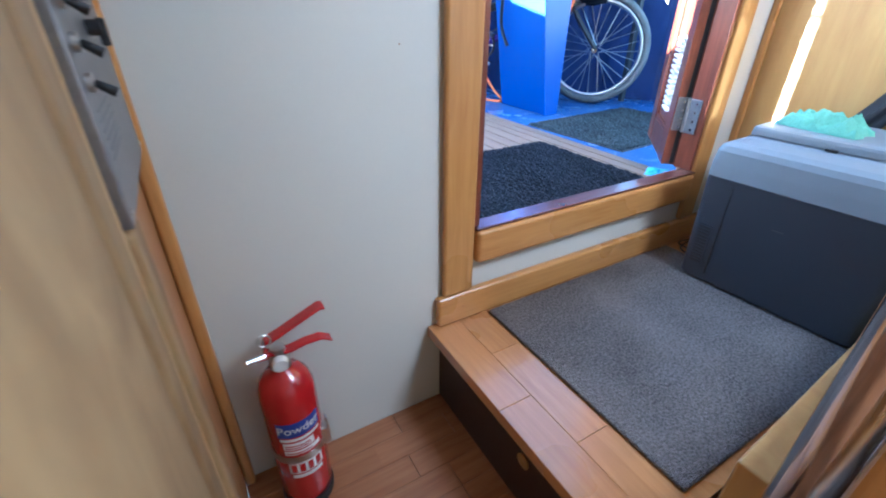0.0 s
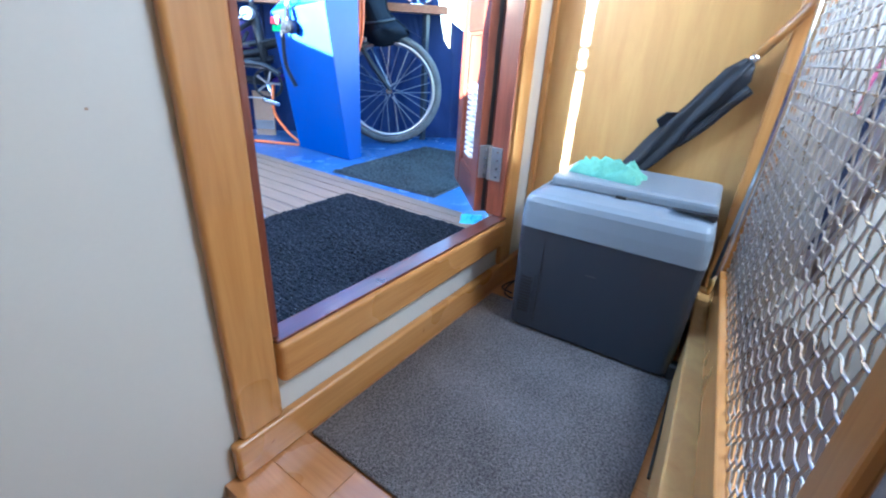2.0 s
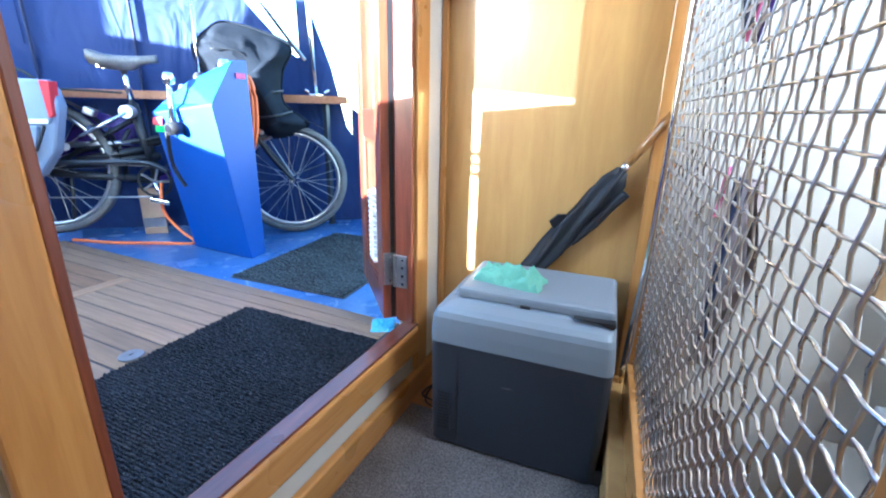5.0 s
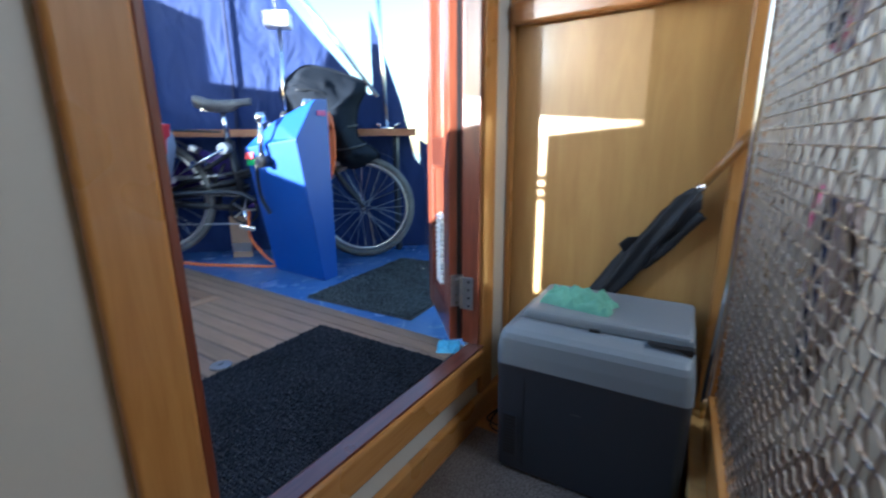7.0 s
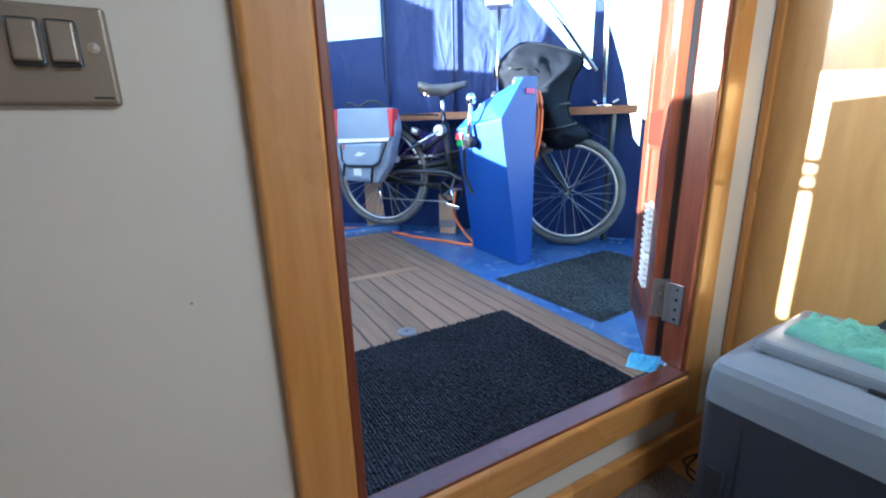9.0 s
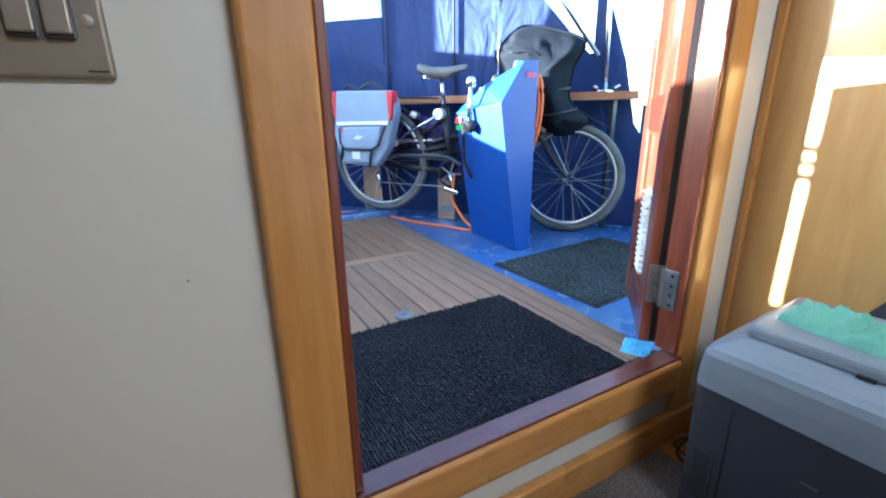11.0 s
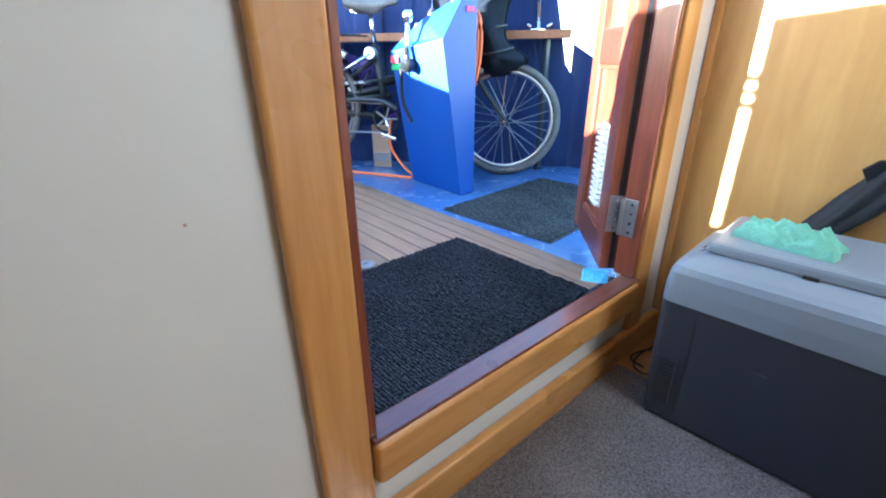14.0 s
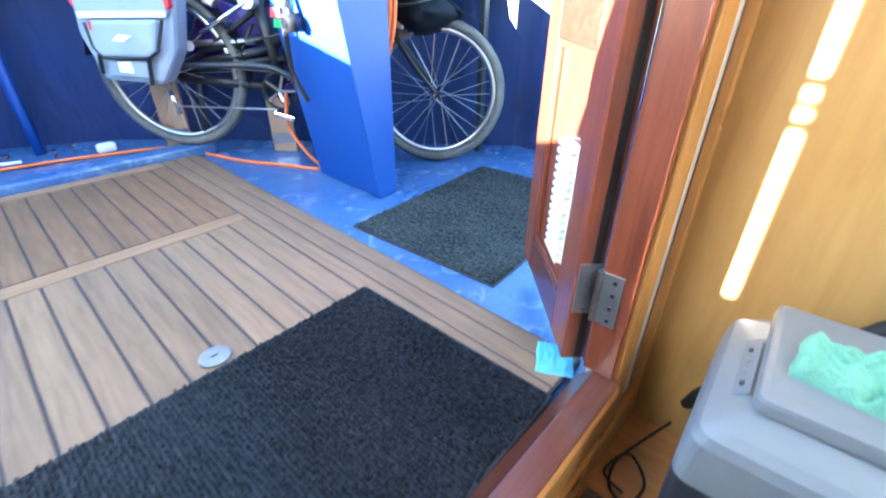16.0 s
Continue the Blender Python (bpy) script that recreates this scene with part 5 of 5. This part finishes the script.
part("pedal", obox(bmesh.new(), Matrix.Translation(bk(0.565, 0.715, 0.11)) @ pose(0, 0, 0, 0, 15, -50), 0.085, 0.06, 0.02, 0.004), CHROME, bike)
part("chain", tube(bmesh.new(), [bk(0.53, 0.877, 0.05), bk(0.07, 0.90, 0.045), bk(0.03, 0.857, 0.045), bk(0.07, 0.73, 0.045), bk(0.53, 0.723, 0.05)], 0.004, 6), STEEL, bike)
part("derailleur", R(bk(0.055, 0.80, 0.06), bk(0.07, 0.70, 0.06), 0.009, 8), CHROME, bike, smooth=True)
# cables, lamps and fittings on the bicycle
for pts in (((0.90, 1.42, 0.10), (0.98, 1.36, 0.09), (1.0, 1.18, 0.05), (0.80, 1.08, 0.03), (0.50, 1.0, 0.03)),
            ((0.88, 1.42, 0.14), (1.02, 1.40, 0.12), (1.05, 1.22, 0.06), (0.92, 1.06, 0.03), (0.56, 0.86, 0.04)),
            ((0.88, 1.41, -0.12), (0.99, 1.38, -0.1), (1.02, 1.2, -0.05), (1.03, 1.02, -0.02))):
    part("brake_cable", tube(bmesh.new(), spline([bk(*p) for p in pts]), 0.0035, 6), BLACK, bike, smooth=True)
for s0, r0 in ((0.30, 0.016), (0.36, 0.012)):
    part("frame_bolt", R(bk(s0, 1.055, 0.02), bk(s0, 1.055, 0.05), r0, 12), CHROME, bike)
part("rear_brake", obox(bmesh.new(), Matrix.Translation(bk(0.30, 1.13, 0.02)) @ pose(0, 0, 0, 0, 25, -50), 0.05, 0.05, 0.035, 0.008), STEEL, bike)
part("front_brake", obox(bmesh.new(), Matrix.Translation(bk(1.05, 1.06, 0.03)) @ pose(0, 0, 0, 0, 25, -50), 0.04, 0.06, 0.05, 0.008), STEEL, bike)
part("chain_guard", tube(bmesh.new(), spline([bk(0.10, 0.895, 0.055), bk(0.30, 0.90, 0.056), bk(0.50, 0.895, 0.058), bk(0.60, 0.85, 0.058)]), 0.012, 8), GREY_DARK, bike, "dark grey chain guard", smooth=True)
part("hub_gear", R(bk(RW[0], RW[1], 0.02), bk(RW[0], RW[1], 0.05), 0.035, 18), STEEL, rear)
part("rear_reflector", R(bk(RW[0] + 0.12, RW[1] + 0.1, 0.02), bk(RW[0] + 0.12, RW[1] + 0.1, 0.026), 0.02, 12), WHITE, rear)
arc = [bk(FW[0] + 0.325 * math.cos(t), FW[1] + 0.325 * math.sin(t)) for t in (radians(a) for a in range(55, 176, 12))]
bm = bmesh.new()
rows = [[bm.verts.new(p + BN * w) for w in (-0.028, 0.0, 0.028)] for p in arc]
for a, b in zip(rows, rows[1:]):
    for j in range(2):
        bm.faces.new((a[j], a[j + 1], b[j + 1], b[j]))
bmesh.ops.solidify(bm, geom=bm.faces[:], thickness=0.003)
part("front_mudguard", bm, BLACK, bike, "black front mudguard", smooth=True)
# saddle
post = part("seat_post", R(bk(0.475, 1.17), bk(0.462, 1.34), 0.0135, 14), CHROME, bike, smooth=True)
part("post_clamp", rod(R(bk(0.468, 1.10, -0.02), bk(0.468, 1.165, -0.02), 0.026, 14), bk(0.466, 1.133, -0.03), bk(0.466, 1.133, 0.075), 0.03, 16), mat("satin_alloy", (0.78, 0.78, 0.78), 0.4, 0.6, vary=0.05, scale=20), bike, "large silver folding clamp", smooth=False)
part("clamp_lever", R(bk(0.47, 1.13, 0.07), bk(0.262, 1.02, 0.08), 0.0085, 10), CHROME, bike, "long silver quick release lever", smooth=True)
bm = bmesh.new()
outline = ((0.335, 0.05), (0.35, 0.075), (0.40, 0.08), (0.45, 0.06), (0.50, 0.036), (0.56, 0.024), (0.60, 0.02), (0.612, 0.010))
rows = []
for s0, hw in outline:
    top = 1.392 + 0.012 * (s0 < 0.38) - 0.01 * math.sin((s0 - 0.335) / 0.277 * math.pi)
    rows.append([bm.verts.new(bk(s0, z, w)) for w, z in ((-hw, top - 0.034), (-hw * 0.9, top - 0.006), (-hw * 0.4, top), (hw * 0.4, top), (hw * 0.9, top - 0.006), (hw, top - 0.034), (hw * 0.4, top - 0.062 + 0.03 * (s0 > 0.5)), (-hw * 0.4, top - 0.062 + 0.03 * (s0 > 0.5)))])
for a, b in zip(rows, rows[1:]):
    for j in range(8):
        bm.faces.new((a[j], a[(j + 1) % 8], b[(j + 1) % 8], b[j]))
bm.faces.new(rows[0])
bm.faces.new(rows[-1])
bmesh.ops.subdivide_edges(bm, edges=bm.edges[:], cuts=1, smooth=0.6, use_grid_fill=True)
sad = part("saddle", bm, mat("worn_grey_vinyl", (0.17, 0.165, 0.155), 0.35, vary=0.3, scale=14), bike, "worn grey padded saddle", smooth=True)
for w in (-0.02, 0.02):
    part("saddle_rail", tube(bmesh.new(), [bk(0.37, 1.345, w), bk(0.46, 1.335, w), bk(0.57, 1.368, w * 0.5)], 0.004, 6), CHROME, sad)
for w in (-0.03, 0.03):
    part("saddle_spring", R(bk(0.375, 1.325, w), bk(0.375, 1.365, w), 0.012, 10), CHROME, sad)
rack = part("carrier", tube(bmesh.new(), [bk(0.42, 1.22, 0.05), bk(-0.18, 1.24, 0.05), bk(-0.18, 1.24, -0.05), bk(0.42, 1.22, -0.05)], 0.005, 8), BLACK, bike, "black luggage carrier")
for w in (-0.05, 0.05):
    part("stay", R(bk(-0.05, 1.235, w), bk(RW[0], RW[1], w), 0.004, 6), BLACK, rack)

# ---- pannier bag ----
bag = thing("pannier_bag", tuple(bk(0.0, 0.85, 0.1)), "grey-blue pannier bag with red edges on the bicycle carrier", "bag")
BM = Matrix(((BU.x, 0, BN.x, bk(0.035, 0, 0.058).x), (BU.y, 0, BN.y, bk(0.035, 0, 0.058).y), (0, 1, 0, 0), (0, 0, 0, 1)))


def bagform(poly, lo, hi, bevel):
    return prism(bmesh.new(), poly, BM @ Matrix.Translation((0, 0, lo)), hi - lo, bevel)


part("body", bagform([(-0.155, 1.24), (0.19, 1.24), (0.205, 1.15), (0.15, 0.95), (0.065, 0.835), (-0.17, 0.85), (-0.215, 1.02), (-0.185, 1.16)], 0.0, 0.10, 0.02), BAG, bag)
part("flap", bagform([(-0.165, 1.268), (0.20, 1.26), (0.18, 1.10), (0.165, 1.075), (-0.17, 1.072), (-0.185, 1.11)], 0.06, 0.118, 0.012), BAG, bag)
part("reflective_strip", bagform([(-0.172, 1.095), (0.168, 1.098), (0.165, 1.078), (-0.17, 1.074)], 0.112, 0.121, 0.002), WHITE, bag, "silver reflective strip")
part("red_edge", bagform([(-0.19, 1.262), (-0.168, 1.264), (-0.175, 1.10), (-0.19, 1.13)], 0.05, 0.119, 0.004), REFLECT_RED, bag, "red side edge")
part("red_edge", bagform([(0.165, 1.258), (0.203, 1.255), (0.19, 1.11), (0.172, 1.10)], 0.05, 0.119, 0.004), REFLECT_RED, bag, "red side edge")
part("pocket", bagform([(-0.145, 1.068), (0.13, 1.07), (0.10, 0.96), (0.06, 0.94), (-0.125, 0.94), (-0.15, 0.97)], 0.09, 0.132, 0.014), BAG, bag)
part("pocket_piping", tube(bmesh.new(), [BM @ Vector((x, y, 0.128)) for x, y in ((-0.15, 1.06), (-0.148, 0.975), (-0.12, 0.94), (0.06, 0.938), (0.105, 0.965), (0.155, 1.07))], 0.006, 6), BLACK, bag)
part("reflective_logo", bagform([(-0.06, 1.0), (-0.02, 0.995), (0.02, 1.015), (-0.03, 1.022)], 0.128, 0.134, 0.001), WHITE, bag, "silver reflective mark")
part("red_tag", bagform([(-0.13, 1.065), (-0.122, 1.065), (-0.124, 1.035), (-0.132, 1.035)], 0.128, 0.136, 0.001), REFLECT_RED, bag)
part("lower_panel", bagform([(-0.13, 0.93), (0.04, 0.93), (0.03, 0.86), (-0.13, 0.87)], 0.09, 0.112, 0.006), BAG, bag)
part("label_patch", bagform([(-0.085, 0.925), (-0.03, 0.925), (-0.03, 0.88), (-0.085, 0.885)], 0.108, 0.1135, 0.001), WHITE, bag, "white label patch")
for a, b in (((-0.14, 0.95), (-0.16, 0.88)), ((0.055, 0.945), (0.03, 0.84))):
    part("strap", tube(bmesh.new(), [BM @ Vector((*a, 0.122)), BM @ Vector((*b, 0.112))], 0.008, 6), BLACK, bag)
part("carry_handle", tube(bmesh.new(), spline([BM @ Vector(p) for p in ((-0.15, 1.262, 0.05), (-0.12, 1.30, 0.05), (-0.05, 1.275, 0.05), (0.0, 1.30, 0.05), (0.07, 1.30, 0.05), (0.12, 1.265, 0.05))]), 0.007, 6), BLACK, bag, smooth=True)

# ---- cover draped over the handlebar and front wheel ----
outline = spline([(0.77, 1.44, 0), (0.84, 1.51, 0), (0.93, 1.555, 0), (1.10, 1.52, 0), (1.225, 1.46, 0), (1.175, 1.34, 0), (1.17, 1.19, 0), (1.285, 1.085, 0), (1.15, 1.02, 0), (1.03, 1.05, 0), (0.88, 1.20, 0), (0.79, 1.36, 0), (0.77, 1.44, 0)], 5)[:-1]
bm = bmesh.new()
steps = 10
mid = [(0.88, 1.44), (0.97, 1.40), (1.04, 1.32), (1.09, 1.21), (1.14, 1.10)]
fr, bkk = [], []
for p in outline:
    m0 = min(mid, key=lambda q: (q[0] - p.x) ** 2 + (q[1] - p.y) ** 2)
    rf, rb = [], []
    for k in range(steps + 1):
        f = k / steps
        x, z = p.x + (m0[0] - p.x) * f, p.y + (m0[1] - p.y) * f
        bulge = math.sin(f * math.pi / 2) ** 0.7
        nz2 = noise.noise(Vector((x * 9, z * 6, 1))) * 0.035 + abs(noise.noise(Vector((x * 5, z * 16, 2)))) * 0.05 - abs(noise.noise(Vector((x * 14 + z * 6, z * 9, 5)))) * 0.04
        rf.append(bm.verts.new(bk(x, z, (0.12 + nz2) * bulge)))
        rb.append(bm.verts.new(bk(x, z, -(0.10 + nz2) * bulge - 0.004)))
    fr.append(rf)
    bkk.append(rb)
n = len(outline)
for i in range(n):
    for k in range(steps):
        bm.faces.new((fr[i][k], fr[(i + 1) % n][k], fr[(i + 1) % n][k + 1], fr[i][k + 1]))
        bm.faces.new((bkk[i][k], bkk[i][k + 1], bkk[(i + 1) % n][k + 1], bkk[(i + 1) % n][k]))
    bm.faces.new((fr[i][0], bkk[i][0], bkk[(i + 1) % n][0], fr[(i + 1) % n][0]))
tarp = thing("bicycle_cover", tuple(bk(1.14, 1.05, 0.0)), "black tarpaulin cover bundled over the handlebar and front wheel", "cover")
part("cloth", bm, TARP, tarp, smooth=True)
part("hem", tube(bmesh.new(), [bk(p.x, p.y, 0.004) for p in outline], 0.007, 6, closed=True), TARP, tarp, smooth=True)
for pts in (((0.86, 1.27, 0.05), (0.93, 1.24, 0.125), (1.03, 1.22, 0.145), (1.13, 1.24, 0.10), (1.17, 1.25, 0.03)),
            ((0.98, 1.13, 0.04), (1.06, 1.12, 0.12), (1.14, 1.13, 0.12), (1.21, 1.15, 0.04))):
    part("tie_cord", tube(bmesh.new(), spline([bk(*p) for p in pts]), 0.006, 6), BLACK, tarp, smooth=True)

# cardboard blocks between the wheels
for s0, z0, w0, sx, sz in ((-0.075, DECK, -0.09, 0.13, 0.31), (0.445, DECK, -0.10, 0.11, 0.25)):
    bx = thing("cardboard_sheet", tuple(bk(s0, z0, w0)), "worn brown cardboard piece standing behind the bicycle", "cardboard", "cardboard pieces")
    m = Matrix.Translation(bk(s0, z0 + sz / 2, w0)) @ pose(0, 0, 0, 0, 0, -50.7)
    part("sheet", obox(bmesh.new(), m, sx, 0.012, sz, 0.002), CARD, bx)
    part("tape", obox(bmesh.new(), m @ Matrix.Translation((0, -0.0075, -sz * 0.25)), sx * 0.98, 0.002, 0.05), STEEL, bx)

# white lamp box on a whip behind the pedestal
lamp = thing("mast_box", (1.36, 1.45, 1.36), "white box on a slim steel rod above the pedestal", "lamp")
part("rod", R((1.30, 1.43, 1.18), (1.345, 1.47, 1.735), 0.010, 10), CHROME, lamp, smooth=True)
part("box", obox(bmesh.new(), Matrix.Translation((1.342, 1.474, 1.772)) @ pose(0, 0, 0, 0, 0, -50), 0.125, 0.10, 0.075, 0.008), WHITE, lamp)
part("cable", tube(bmesh.new(), spline([(1.34, 1.475, 1.81), (1.33, 1.5, 1.95), (1.30, 1.55, 2.1)]), 0.004, 6), BLACK, lamp)
# instruments on the pedestal's sloping top
inst = thing("instrument_cluster", (1.27, 1.3, 1.30), "small chrome and black instruments on the pedestal top", "instruments")
for p, r, m in (((1.16, 1.36, 1.225), 0.022, CHROME), ((1.18, 1.27, 1.275), 0.026, BLACK), ((1.22, 1.16, 1.33), 0.028, CHROME), ((1.26, 1.25, 1.30), 0.024, BLACK)):
    part("knob", lathe(bmesh.new(), [(0.0, -0.02), (r, -0.02), (r * 1.05, 0.012), (r * 0.7, 0.03), (0.0, 0.034)], Matrix.Translation(p), 18), m, inst, smooth=False)
